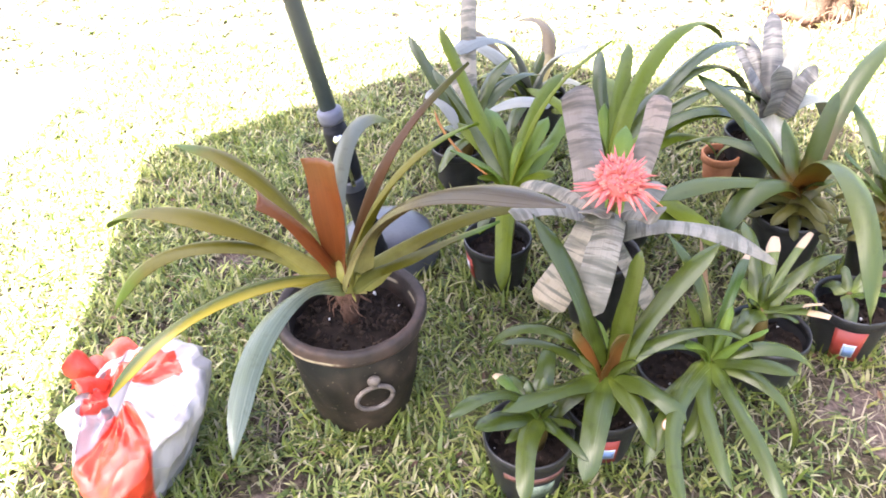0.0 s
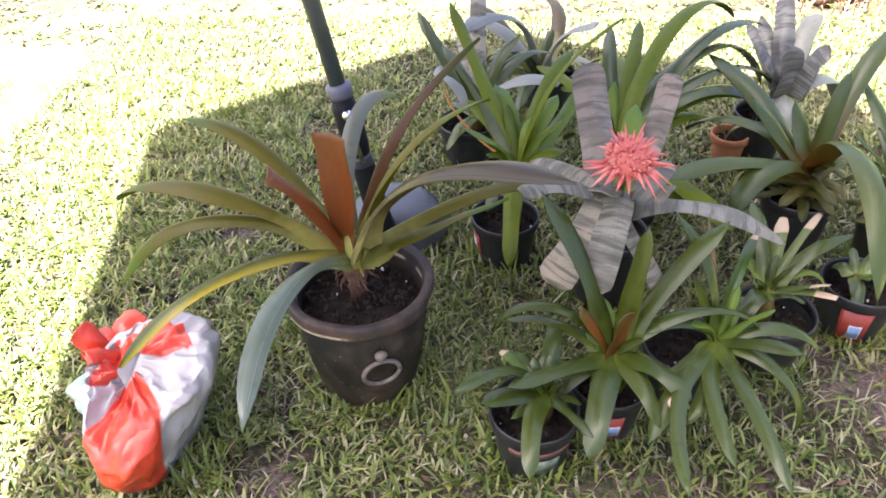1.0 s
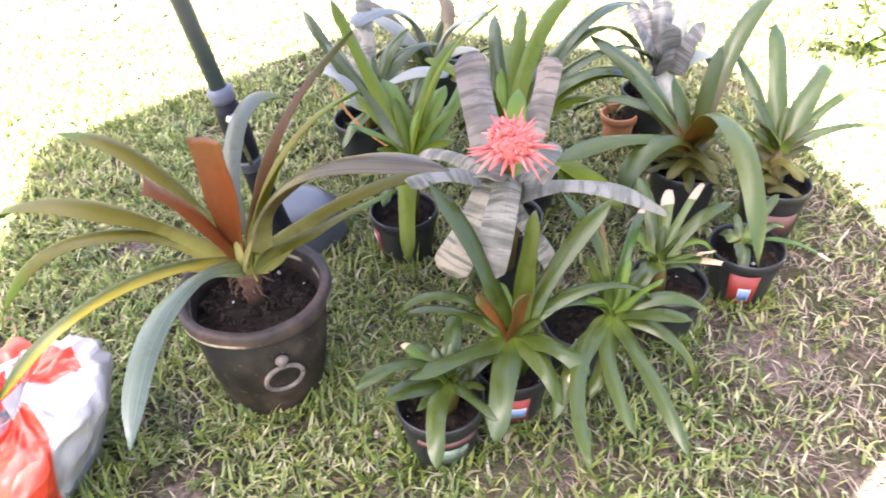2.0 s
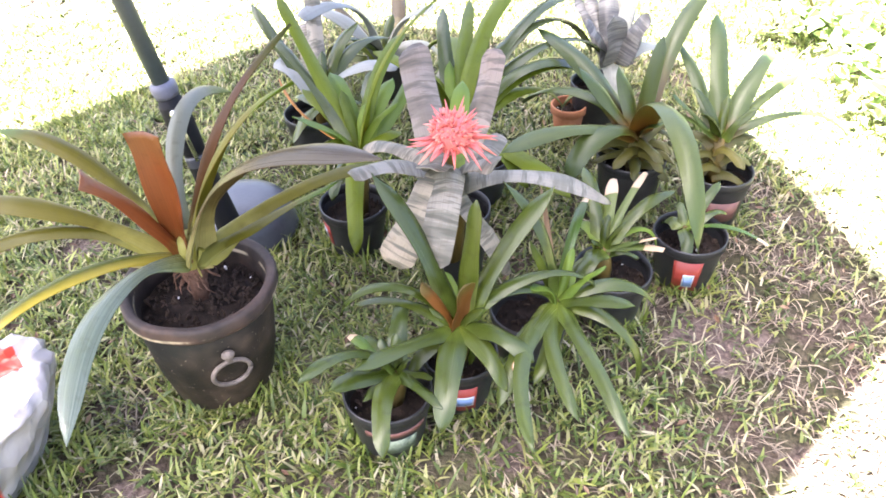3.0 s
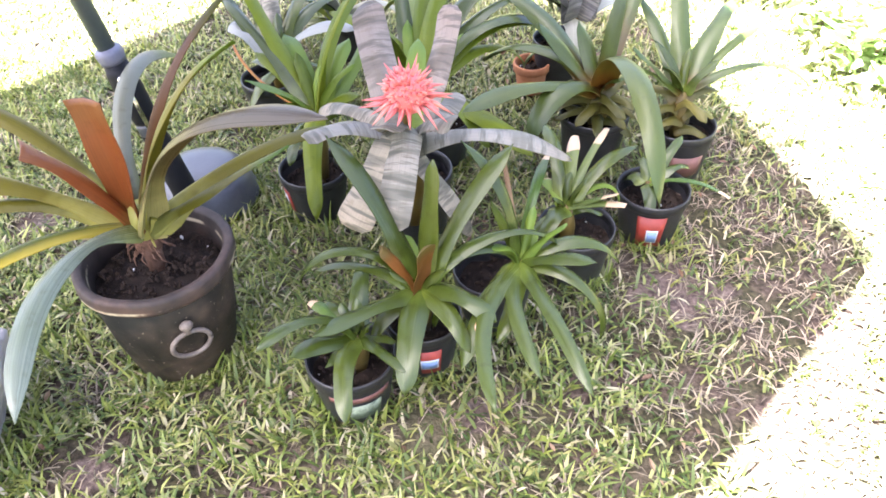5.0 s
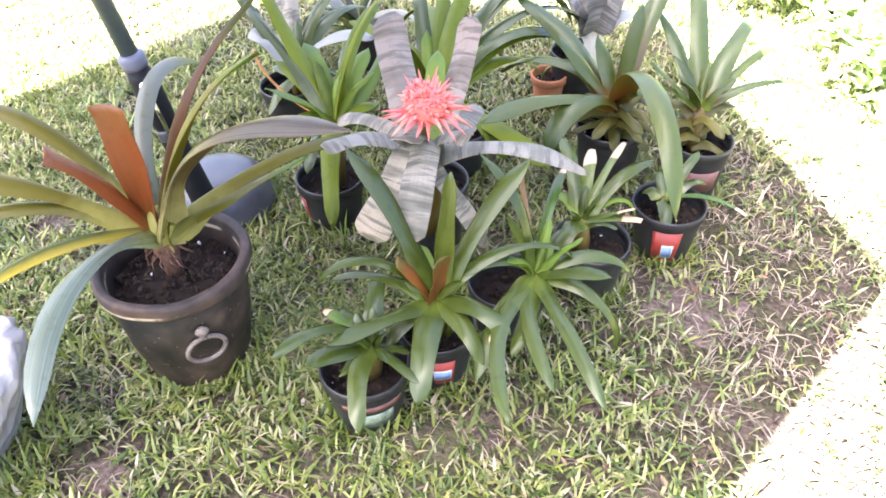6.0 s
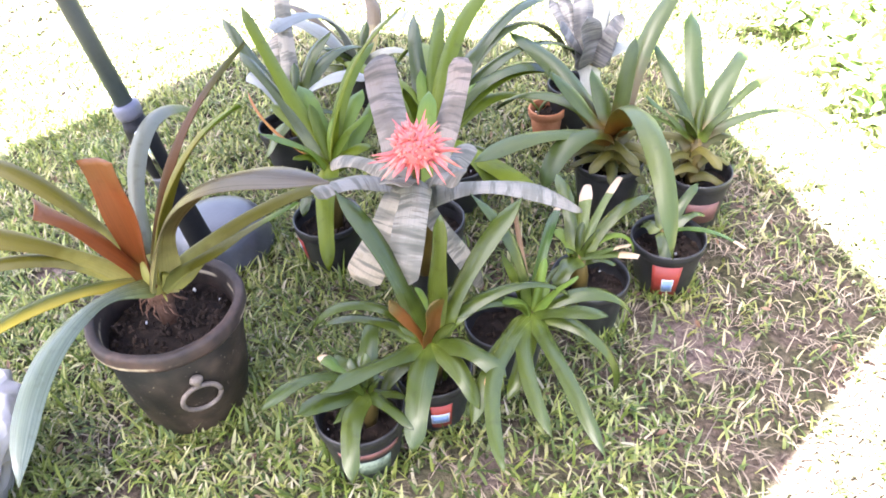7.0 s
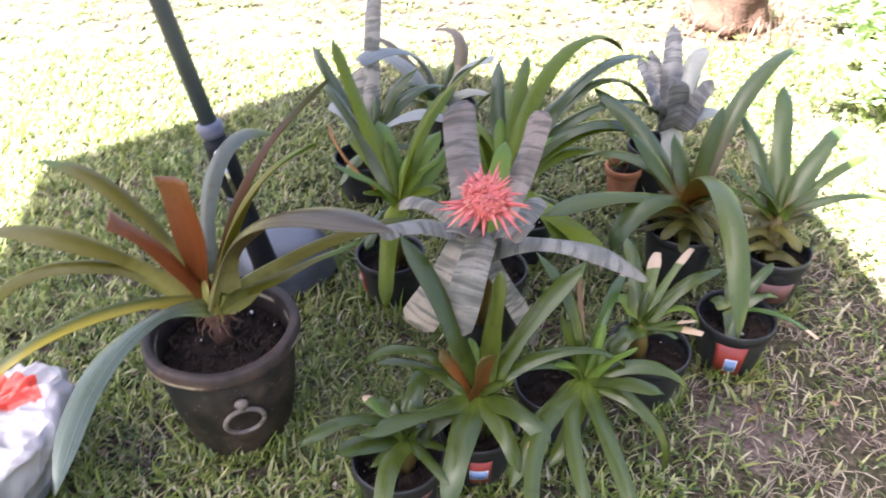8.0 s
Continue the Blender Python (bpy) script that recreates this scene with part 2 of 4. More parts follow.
def canvas_mat():
    """Thin lilac-blue cloth that glows a little where the sun falls on it."""
    m, nt, b = mat("umbrella canvas", 0.9)
    col = ramp(nt, noise_tex(nt, 8, 4), (0.35, (0.22, 0.23, 0.33)), (0.65, (0.27, 0.28, 0.39)))
    nt.links.new(col, b.inputs["Base Color"])
    tr = nt.nodes.new("ShaderNodeBsdfTranslucent")
    ms = nt.nodes.new("ShaderNodeMixShader")
    ms.inputs[0].default_value = 0.5
    nt.links.new(col, tr.inputs[0])
    nt.links.new(b.outputs[0], ms.inputs[1])
    nt.links.new(tr.outputs[0], ms.inputs[2])
    nt.links.new(ms.outputs[0], nt.nodes["Material Output"].inputs[0])
    return m


CANVAS = canvas_mat()
LABEL_RED = simple_mat("red label", (0.25, 0.032, 0.02), (0.32, 0.045, 0.028), 40, 0.45)
LABEL_WHITE = simple_mat("white label", (0.44, 0.44, 0.46), (0.54, 0.54, 0.56), 40, 0.45)
LABEL_BLUE = simple_mat("blue print", (0.16, 0.24, 0.40), (0.22, 0.30, 0.46), 40, 0.45)
LABEL_GREEN = simple_mat("green print", (0.03, 0.05, 0.025), (0.26, 0.30, 0.20), 45, 0.5)
LABEL_BROWN = simple_mat("brown print", (0.12, 0.05, 0.04), (0.20, 0.09, 0.07), 40, 0.5)
CORAL = simple_mat("coral bract", (0.47, 0.095, 0.085), (0.60, 0.16, 0.14), 50, 0.5)
CORAL_PALE = simple_mat("pale coral floret", (0.52, 0.13, 0.105), (0.64, 0.25, 0.19), 60, 0.5)
BARK = simple_mat("brown bark", (0.05, 0.028, 0.018), (0.12, 0.07, 0.045), 12, 0.9, relief=0.006)
TWIG = simple_mat("twig", (0.12, 0.09, 0.05), (0.2, 0.15, 0.09), 20, 0.85)


def ground_mat():
    m, nt, b = mat("lawn soil", 0.95)
    big, mid, fine = noise_tex(nt, 1.1, 3), noise_tex(nt, 9, 5), noise_tex(nt, 90, 4)
    soil = ramp(nt, fine, (0.3, (0.022, 0.016, 0.012)), (0.7, (0.105, 0.076, 0.060)))
    thatch = ramp(nt, fine, (0.3, (0.014, 0.014, 0.007)), (0.7, (0.07, 0.062, 0.034)))
    far = ramp(nt, mid, (0.3, (0.13, 0.15, 0.05)), (0.7, (0.30, 0.27, 0.16)))
    col = mix(nt, ramp(nt, mid, (0.42, (0, 0, 0)), (0.62, (1, 1, 1))), thatch, soil)
    col = mix(nt, ramp(nt, big, (0.5, (0, 0, 0)), (0.75, (0.6, 0.6, 0.6))), col, far)
    # bare pinkish earth showing in a few worn spots
    tc = nt.nodes.new("ShaderNodeTexCoord")
    for x, y, r in ((-0.48, 1.79, 0.10), (0.52, 1.04, 0.10), (1.0, 1.3, 0.22), (-0.2, 1.02, 0.09), (0.05, 0.84, 0.08)):
        mp = node(nt, "Mapping", Location=(-x / r, -y / r, 0), Scale=(1 / r, 1 / r, 0))
        nt.links.new(tc.outputs["Object"], mp.inputs[0])
        far_ = nt.nodes.new("ShaderNodeVectorMath")
        far_.operation = "LENGTH"
        nt.links.new(mp.outputs[0], far_.inputs[0])
        add = nt.nodes.new("ShaderNodeMath")
        nt.links.new(far_.outputs["Value"], add.inputs[0])
        nt.links.new(mid, add.inputs[1])
        col = mix(nt, ramp(nt, add.outputs[0], (0.9, (0.9, 0.9, 0.9)), (1.5, (0, 0, 0))), col, ramp(nt, fine, (0.3, (0.058, 0.041, 0.035)), (0.7, (0.16, 0.120, 0.104))))
    nt.links.new(col, b.inputs["Base Color"])
    bump(nt, b, fine, 0.8, 0.01)
    return m


def grass_mat(name, stops, through_light=0.25):
    m, nt, b = mat(name, 0.5)
    geo = nt.nodes.new("ShaderNodeNewGeometry")
    col = ramp(nt, geo.outputs["Random Per Island"], *stops)
    patch = noise_tex(nt, 3.0, 3)
    col = mix(nt, 0.7, col, ramp(nt, patch, (0.3, (0.75, 0.85, 0.7)), (0.7, (1.2, 1.1, 1.1))), "MULTIPLY")
    nt.links.new(col, b.inputs["Base Color"])
    tr = nt.nodes.new("ShaderNodeBsdfTranslucent")
    ms = nt.nodes.new("ShaderNodeMixShader")
    ms.inputs[0].default_value = through_light
    nt.links.new(col, tr.inputs[0])
    nt.links.new(b.outputs[0], ms.inputs[1])
    nt.links.new(tr.outputs[0], ms.inputs[2])
    nt.links.new(ms.outputs[0], nt.nodes["Material Output"].inputs[0])
    return m


GRASS = grass_mat("grass blades", ((0.0, (0.040, 0.072, 0.010)), (0.35, (0.106, 0.136, 0.028)), (0.70, (0.222, 0.232, 0.058)), (0.86, (0.27, 0.25, 0.12)), (1.0, (0.40, 0.35, 0.25))))
GRASS_LONG = grass_mat("long grass blades", ((0.0, (0.068, 0.105, 0.014)), (0.4, (0.155, 0.195, 0.030)), (0.8, (0.265, 0.29, 0.065)), (1.0, (0.40, 0.37, 0.20))))
# sun glare put into the colour: paler blades for the lawn outside the canopy's shadow
GRASS_SUN_PALE = grass_mat("grass paled as if sunlit", ((0.0, (0.16, 0.19, 0.06)), (0.5, (0.30, 0.30, 0.14)), (1.0, (0.44, 0.40, 0.26))))
STRAW = grass_mat("dry straw", ((0.0, (0.085, 0.062, 0.045)), (0.5, (0.18, 0.14, 0.10)), (1.0, (0.34, 0.28, 0.20))))
LITTER = grass_mat("dry leaf litter", ((0.0, (0.07, 0.035, 0.02)), (0.6, (0.16, 0.09, 0.055)), (1.0, (0.30, 0.21, 0.13))))
SHRUB = grass_mat("shrub leaves", ((0.0, (0.22, 0.30, 0.10)), (0.6, (0.36, 0.44, 0.20)), (1.0, (0.54, 0.58, 0.36))), 0.5)


def bag_mat():
    m, nt, b = mat("printed plastic sack", 0.32)
    tc = nt.nodes.new("ShaderNodeTexCoord")
    sep = nt.nodes.new("ShaderNodeSeparateXYZ")
    nt.links.new(tc.outputs["UV"], sep.inputs[0])
    n = noise_tex(nt, 14, 4)
    white = ramp(nt, n, (0.3, (0.31, 0.285, 0.275)), (0.7, (0.42, 0.39, 0.375)))
    red = ramp(nt, n, (0.3, (0.50, 0.035, 0.014)), (0.7, (0.62, 0.065, 0.03)))
    slant = nt.nodes.new("ShaderNodeMath")
    slant.operation = "MULTIPLY_ADD"
    slant.inputs[1].default_value = -0.08
    nt.links.new(sep.outputs[1], slant.inputs[0])
    nt.links.new(sep.outputs[0], slant.inputs[2])
    stripe = ramp(nt, slant.outputs[0], (0.0, (0, 0, 0)), (0.120, (0, 0, 0)), (0.125, (1, 1, 1)), (0.31, (1, 1, 1)), (0.315, (0, 0, 0)))
    top = mix(nt, 1.0, ramp(nt, sep.outputs[1], (0.74, (0, 0, 0)), (0.745, (1, 1, 1))), ramp(nt, sep.outputs[0], (0.0, (1, 1, 1)), (0.10, (1, 1, 1)), (0.11, (0, 0, 0)), (0.54, (0, 0, 0)), (0.55, (1, 1, 1))), "DARKEN")
    green = mix(nt, 1.0, ramp(nt, sep.outputs[0], (0.05, (0, 0, 0)), (0.06, (1, 1, 1)), (0.12, (1, 1, 1)), (0.125, (0, 0, 0))), ramp(nt, sep.outputs[1], (0.36, (0, 0, 0)), (0.37, (1, 1, 1)), (0.6, (1, 1, 1)), (0.61, (0, 0, 0))), "DARKEN")
    white = mix(nt, green, white, (0.36, 0.48, 0.42))
    both = mix(nt, 1.0, stripe, top, "LIGHTEN")
    # an upright line of small white print, too small to read, as bars
    beat = nt.nodes.new("ShaderNodeMath")
    beat.operation = "MULTIPLY"
    beat.inputs[1].default_value = 42.0
    nt.links.new(sep.outputs[1], beat.inputs[0])
    saw = nt.nodes.new("ShaderNodeMath")
    saw.operation = "FRACT"
    nt.links.new(beat.outputs[0], saw.inputs[0])
    bars = mix(nt, 1.0, ramp(nt, sep.outputs[0], (0.168, (0, 0, 0)), (0.170, (1, 1, 1)), (0.182, (1, 1, 1)), (0.184, (0, 0, 0))), ramp(nt, sep.outputs[1], (0.14, (0, 0, 0)), (0.145, (1, 1, 1)), (0.29, (1, 1, 1)), (0.295, (0, 0, 0))), "DARKEN")
    bars = mix(nt, 1.0, bars, ramp(nt, saw.outputs[0], (0.30, (0, 0, 0)), (0.36, (1, 1, 1))), "DARKEN")
    nt.links.new(mix(nt, bars, mix(nt, both, white, red), (0.6, 0.56, 0.54)), b.inputs["Base Color"])
    vor = node(nt, "TexVoronoi", Scale=15.0)
    warp = nt.nodes.new("ShaderNodeVectorMath")
    warp.operation = "MULTIPLY_ADD"
    warp.inputs[1].default_value = (0.06, 0.06, 0.06)
    wn = node(nt, "TexNoise", Scale=9.0)
    nt.links.new(tc.outputs["Object"], wn.inputs["Vector"])
    nt.links.new(wn.outputs["Color"], warp.inputs[0])
    nt.links.new(tc.outputs["Object"], warp.inputs[2])
    nt.links.new(warp.outputs[0], vor.inputs["Vector"])
    bump(nt, b, vor.outputs["Distance"], 0.75, 0.022)
    return m


BAG = bag_mat()
GREEN_FILM = simple_mat("pale green plastic film", (0.16, 0.27, 0.21), (0.42, 0.45, 0.42), 12, 0.35, relief=0.003)
RED_FILM = simple_mat("red plastic film", (0.50, 0.035, 0.014), (0.62, 0.07, 0.035), 14, 0.35, relief=0.003)

# ---- building helpers ----
def part(name, bm, material, parent=None, label="", smooth=True, at=None):
    me = bpy.data.meshes.new(name)
    bm.normal_update()
    bm.to_mesh(me)
    bm.free()
    me.materials.append(material)
    if smooth:
        me.shade_smooth()
    ob = new(name, me)
    if parent:
        ob.parent = parent
    if at is not None:
        ob.matrix_basis = at
    if label:
        ob["label"] = label
    return ob


def thing(name, at, label, category, group="", kind=""):
    ob = new(name)
    ob.empty_display_size = 0.05
    ob.matrix_basis = at
    return tagged(ob, label, category, group, kind)


def lathe(profile, n=40, wobble=0.0, hollow=False):
    """A turned solid from (radius, height) pairs; hollow: a closed ring with no end caps."""
    bm = bmesh.new()
    rings = []
    for r, z in profile:
        ring = []
        for i in range(n):
            a = 2 * math.pi * i / n
            k = 1 + wobble * noise.noise((math.cos(a) * 2, math.sin(a) * 2, z * 8))
            ring.append(bm.verts.new((r * k * math.cos(a), r * k * math.sin(a), z)))
        rings.append(ring)
    for lo, hi in zip(rings, rings[1:] + rings[:1] if hollow else rings[1:]):
        for i in range(n):
            bm.faces.new((lo[i], lo[(i + 1) % n], hi[(i + 1) % n], hi[i]))
    if not hollow:
        bm.faces.new(rings[0][::-1])
        bm.faces.new(rings[-1])
    return bm


def tube(points, radii, n=10):
    bm = bmesh.new()
    rings = []
    pts = [Vector(p) for p in points]
    for i, p in enumerate(pts):
        d = (pts[min(i + 1, len(pts) - 1)] - pts[max(i - 1, 0)]).normalized()
        x = d.orthogonal().normalized() if i == 0 else (rings_x - d * rings_x.dot(d)).normalized()
        rings_x = x
        y = d.cross(x)
        r = radii[i] if isinstance(radii, (list, tuple)) else radii
        rings.append([bm.verts.new(p + (x * math.cos(2 * math.pi * k / n) + y * math.sin(2 * math.pi * k / n)) * r) for k in range(n)])
    for lo, hi in zip(rings, rings[1:]):
        for k in range(n):
            bm.faces.new((lo[k], lo[(k + 1) % n], hi[(k + 1) % n], hi[k]))
    bm.faces.new(rings[0][::-1])
    bm.faces.new(rings[-1])
    return bm


def leaf_bm(azimuth, rise, bend, curl, length, width, blunt=False, cut=False, channel=0.28, thick=0.0016, n=20, seed=0, base=1.2, nip=0.45, fat=0.0, waist=0.0):
    """A strap leaf from the origin: it leaves at the rise angle, bends down along its length and curls sideways."""
    rnd = random.Random(seed)
    bm = bmesh.new()
    uvl = bm.loops.layers.uv.new("UVMap")
    p = Vector((0, 0, 0))
    rows, across = [], (-1, -0.55, 0, 0.55, 1)
    twist, ph = rnd.uniform(-0.35, 0.35), rnd.uniform(0, 6)
    for i in range(n + 1):
        s = i / n
        el, az = radians(rise) - radians(bend) * s ** 1.2, radians(azimuth) + radians(curl) * s
        d = Vector((math.cos(el) * math.cos(az), math.cos(el) * math.sin(az), math.sin(el)))
        if i:
            p = p + d * (length / n)
        side = Vector((-math.sin(az), math.cos(az), 0))
        up = d.cross(side) * -1
        tw = twist * s
        side, up = side * math.cos(tw) + up * math.sin(tw), up * math.cos(tw) - side * math.sin(tw)
        k = 0.45 + (base - 0.45) * math.sin(math.pi / 2 * s / 0.08) if s < 0.08 else base - (base - 1.0) * min((s - 0.08) / 0.3, 1) ** 0.8
        if cut:
            k *= 1 - nip * max(0, (s - 0.82) / 0.18)
        elif blunt:
            k *= math.sqrt(max(1 - max(0, (s - 0.92) / 0.08) ** 2.4, 0.30))
        else:
            k *= max((1 - max(0, (s - 0.82) / 0.18) ** 2.2) * (1 - 0.30 * max(0, s - 0.4) / 0.6), 0.03)
        w = width * 0.5 * k * (1 - waist * math.exp(-((s - 0.27) / 0.14) ** 2))
        ch = channel * (1.6 - 0.9 * s)
        wave = 0.07 * width * math.sin(9 * s + ph)
        top, bot = [], []
        for a in across:
            q = p + side * (a * w * (1 - 0.12 * ch)) + up * (abs(a) ** 1.6 * w * ch + wave * a)
            t = thick * (1.0 - 0.6 * abs(a)) * (1 + fat * max(0, 1 - s / 0.3) ** 1.4)
            top.append((bm.verts.new(q + up * t), (0.5 + a / 2, s)))
            bot.append((bm.verts.new(q - up * t), (0.5 + a / 2, s)))
        rows.append((top, bot))

    def quad(*cs):
        f = bm.faces.new([c[0] for c in cs])
        for lp, c in zip(f.loops, cs):
            lp[uvl].uv = c[1]

    m = len(across) - 1
    for (t0, b0), (t1, b1) in zip(rows, rows[1:]):
        for j in range(m):
            quad(t0[j], t1[j], t1[j + 1], t0[j + 1])
            quad(b0[j], b0[j + 1], b1[j + 1], b1[j])
        quad(t0[0], b0[0], b1[0], t1[0])
        quad(t0[m], t1[m], b1[m], b0[m])
    for (t, b), flip in ((rows[0], False), (rows[-1], True)):
        for j in range(m):
            cs = (t[j], t[j + 1], b[j + 1], b[j])
            quad(*(cs[::-1] if flip else cs))
    bmesh.ops.recalc_face_normals(bm, faces=bm.faces)
    # crisp margins: the thin side faces do not blend with the blade
    for top, bot in rows:
        for v in (top[0][0], top[m][0], bot[0][0], bot[m][0]):
            for e in v.link_edges:
                if len(e.link_faces) == 2 and e.calc_face_angle(0) > 0.7:
                    e.smooth = False
    return bm


def soil_in(parent, radius, z, seed, crumbs=60, white=5, grain=0.0042):
    bm = bmesh.new()
    rnd = random.Random(seed)
    n, m = 24, 6
    rings = [[bm.verts.new((0, 0, z + 0.006))]]
    for j in range(1, m + 1):
        r = radius * j / m
        rings.append([bm.verts.new((r * math.cos(2 * math.pi * i / n), r * math.sin(2 * math.pi * i / n), z + 0.012 * noise.noise((r * 30 * math.cos(i), r * 30 * math.sin(i), seed)))) for i in range(n)])
    for i in range(n):
        bm.faces.new((rings[0][0], rings[1][i], rings[1][(i + 1) % n]))
    for lo, hi in zip(rings[1:], rings[2:]):
        for i in range(n):
            bm.faces.new((lo[i], hi[i], hi[(i + 1) % n], lo[(i + 1) % n]))
    soil = part("soil", bm, SOIL, parent, "dark damp potting soil")
    for count, material, name, size in ((crumbs, CRUMB, "bark_mulch", grain), (white, PERLITE, "perlite", 0.003)):
        bm = bmesh.new()
        for _ in range(count):
            a, r = rnd.uniform(0, 6.28), radius * 0.93 * math.sqrt(rnd.random())
            s = size * rnd.uniform(0.5, 1.3)
            mtx = Matrix.Translation((r * math.cos(a), r * math.sin(a), z + 0.008)) @ Euler((rnd.uniform(0, 3), rnd.uniform(0, 3), rnd.uniform(0, 3))).to_matrix().to_4x4() @ Matrix.Diagonal((s * 1.6, s, s * 0.6, 1))
            bmesh.ops.create_icosphere(bm, subdivisions=1, radius=1, matrix=mtx)
        tagged(part(name, bm, material, soil, smooth=False), kind="stuff")
    return soil


def label_patch(parent, name, material, r0, r1, h, a0, a1, z0, z1, proud=0.0012, text=""):
    """A thin printed patch that follows the wall of a tapered pot (angles in degrees)."""
    bm = bmesh.new()
    cols = []
    for i in range(9):
        a = radians(a0 + (a1 - a0) * i / 8)
        cols.append([bm.verts.new(((r0 + (r1 - r0) * z / h + proud + k) * math.cos(a), (r0 + (r1 - r0) * z / h + proud + k) * math.sin(a), z)) for z in (z0, z1) for k in (0, -0.0005)])
    for c, d in zip(cols, cols[1:]):
        bm.faces.new((c[0], d[0], d[2], c[2]))
        bm.faces.new((c[1], c[3], d[3], d[1]))
        bm.faces.new((c[2], d[2], d[3], c[3]))
        bm.faces.new((c[0], c[1], d[1], d[0]))
    bm.faces.new((cols[0][0], cols[0][2], cols[0][3], cols[0][1]))
    bm.faces.new((cols[-1][0], cols[-1][1], cols[-1][3], cols[-1][2]))
    return part(name, bm, material, parent, text)


def nursery_pot(parent, r=0.0825, h=0.13, seed=0, material=None, dy=(0, 0)):
    material = material or PLASTIC
    r0 = r * 0.76
    bm = lathe([(r0 * 0.97, 0), (r0, 0.004), (r * 0.955, h - 0.022), (r * 0.96, h - 0.020), (r * 0.94, h - 0.02), (r * 0.94, h - 0.024), (r0 * 0.9, 0.02)], 36, 0.01)
    pot = part("pot", bm, material, parent, at=pose(dy[0], dy[1], 0))
    bm = lathe([(r * 0.945, h - 0.024), (r * 0.995, h - 0.022), (r * 1.0, h - 0.003), (r * 0.985, h), (r * 0.955, h - 0.001), (r * 0.935, h - 0.01), (r * 0.93, h - 0.024)], 40, 0.012, True)
    part("rim", bm, material, pot)
    soil_in(pot, r * 0.885, h - 0.043, seed, 60, 2)
    return pot, r0, r * 0.955, h - 0.022


def stem_part(parent, top, bottom_z, r=0.02, material=None):
    x, y, z = top
    pts = [(x * 0.7, y * 0.7, bottom_z), (x * 0.85, y * 0.85, (bottom_z + z) / 2), (x, y, z + 0.004)]
    return part("stem", tube(pts, [r * 0.75, r, r * 0.7], 12), LEAF["olive"], parent, "short stem of clasping leaf bases")


BROAD = ("banded", "tanband", "grey", "heart")


def add_leaves(parent, crown, rows, seed):
    for i, (az, rise, bend, curl, length, width, kind) in enumerate(rows):
        cut = kind in ("cut", "cream", "stub") or (kind == "orange" and length > 0.15)
        bm = leaf_bm(az, rise, bend, curl, length, width * (1.05 if seed == 1 or kind in BROAD else 1.06), base=(1.5 if -60 <= az <= 40 else 1.0) if seed == 1 else 1.2, fat=8.0 if seed == 1 else 0.8, waist=0.3 if seed == 1 and kind != "orange" else 0.0, blunt=kind in BROAD, cut=cut, nip=-0.05 if kind == "orange" else 0.45, seed=seed * 50 + i, channel=0.3 if kind in BROAD else (0.42 if seed == 1 else 0.30))
        back = Vector((math.cos(radians(az)), math.sin(radians(az)), 0)) * 0.004
        part("leaf", bm, LEAF[kind], parent, LEAF_WORDS.get(kind, ""), at=Matrix.Translation(Vector(crown) + back))


def fill_leaves(parent, crown, rows, seed, inner=4, outer=3, lime=False):
    """Shorter inner leaves round the heart and older low leaves underneath."""
    rnd = random.Random(seed * 7 + 1)
    mean = sum(r[4] for r in rows) / len(rows)
    wide = sum(r[5] for r in rows) / len(rows)
    for i in range(inner):
        bm = leaf_bm(i * 137.5 + rnd.uniform(-20, 20) + seed, rnd.uniform(58, 78), rnd.uniform(20, 60), rnd.uniform(-15, 15), mean * rnd.uniform(0.3, 0.55), wide * rnd.uniform(0.7, 0.9), seed=seed * 90 + i, channel=0.6)
        part("leaf", bm, LEAF[("young", "lime")[i % 2] if lime else "green"], parent, at=Matrix.Translation(crown))
    for i in range(outer):
        bm = leaf_bm(i * 137.5 + rnd.uniform(-25, 25) + seed * 3, rnd.uniform(5, 22), rnd.uniform(50, 85), rnd.uniform(-20, 20), mean * rnd.uniform(0.45, 0.65), wide * 0.9, seed=seed * 95 + i)
        part("leaf", bm, LEAF["green"], parent, at=Matrix.Translation(Vector(crown) - Vector((0, 0, 0.012))))


def sheaths(parent, crown, low, seed, count=11):
    """Tiers of short curled basal leaves round a thick stem."""
    rnd = random.Random(seed)
    x, y, z = crown
    for i in range(count):
        f = i / (count - 1)
        at = Matrix.Translation((x, y, z - 0.005 + (low - z) * f))
        part("basal_leaf", leaf_bm(i * 137.5 + rnd.uniform(-15, 15), rnd.uniform(20, 38), rnd.uniform(60, 100), rnd.uniform(-75, 75), rnd.uniform(0.105, 0.150) * (1 - 0.2 * f), 0.032, base=1.75, fat=2.0, channel=0.5, seed=seed + i), LEAF["olive"], parent, "short curled olive basal leaf", at=at)


LEAF_WORDS = {"amber": "green leaf with an amber foot", "dry": "thin dead brown leaf", "ochre": "thin dry ochre leaf", "tanband": "tan leaf with broad dark bands", "frost": "drooping frosted blue-green leaf", "orange": "orange-brown leaf", "cut": "green leaf with a dry pale end", "stub": "cut-back leaf ending in a dry pale stub", "banded": "silver leaf with dark bands", "cream": "dry cream leaf sheath",
              "redbrown": "red-brown arching leaf", "edged": "green leaf with a yellow edge", "purple": "purplish green arching leaf", "young": "light green young leaf"}


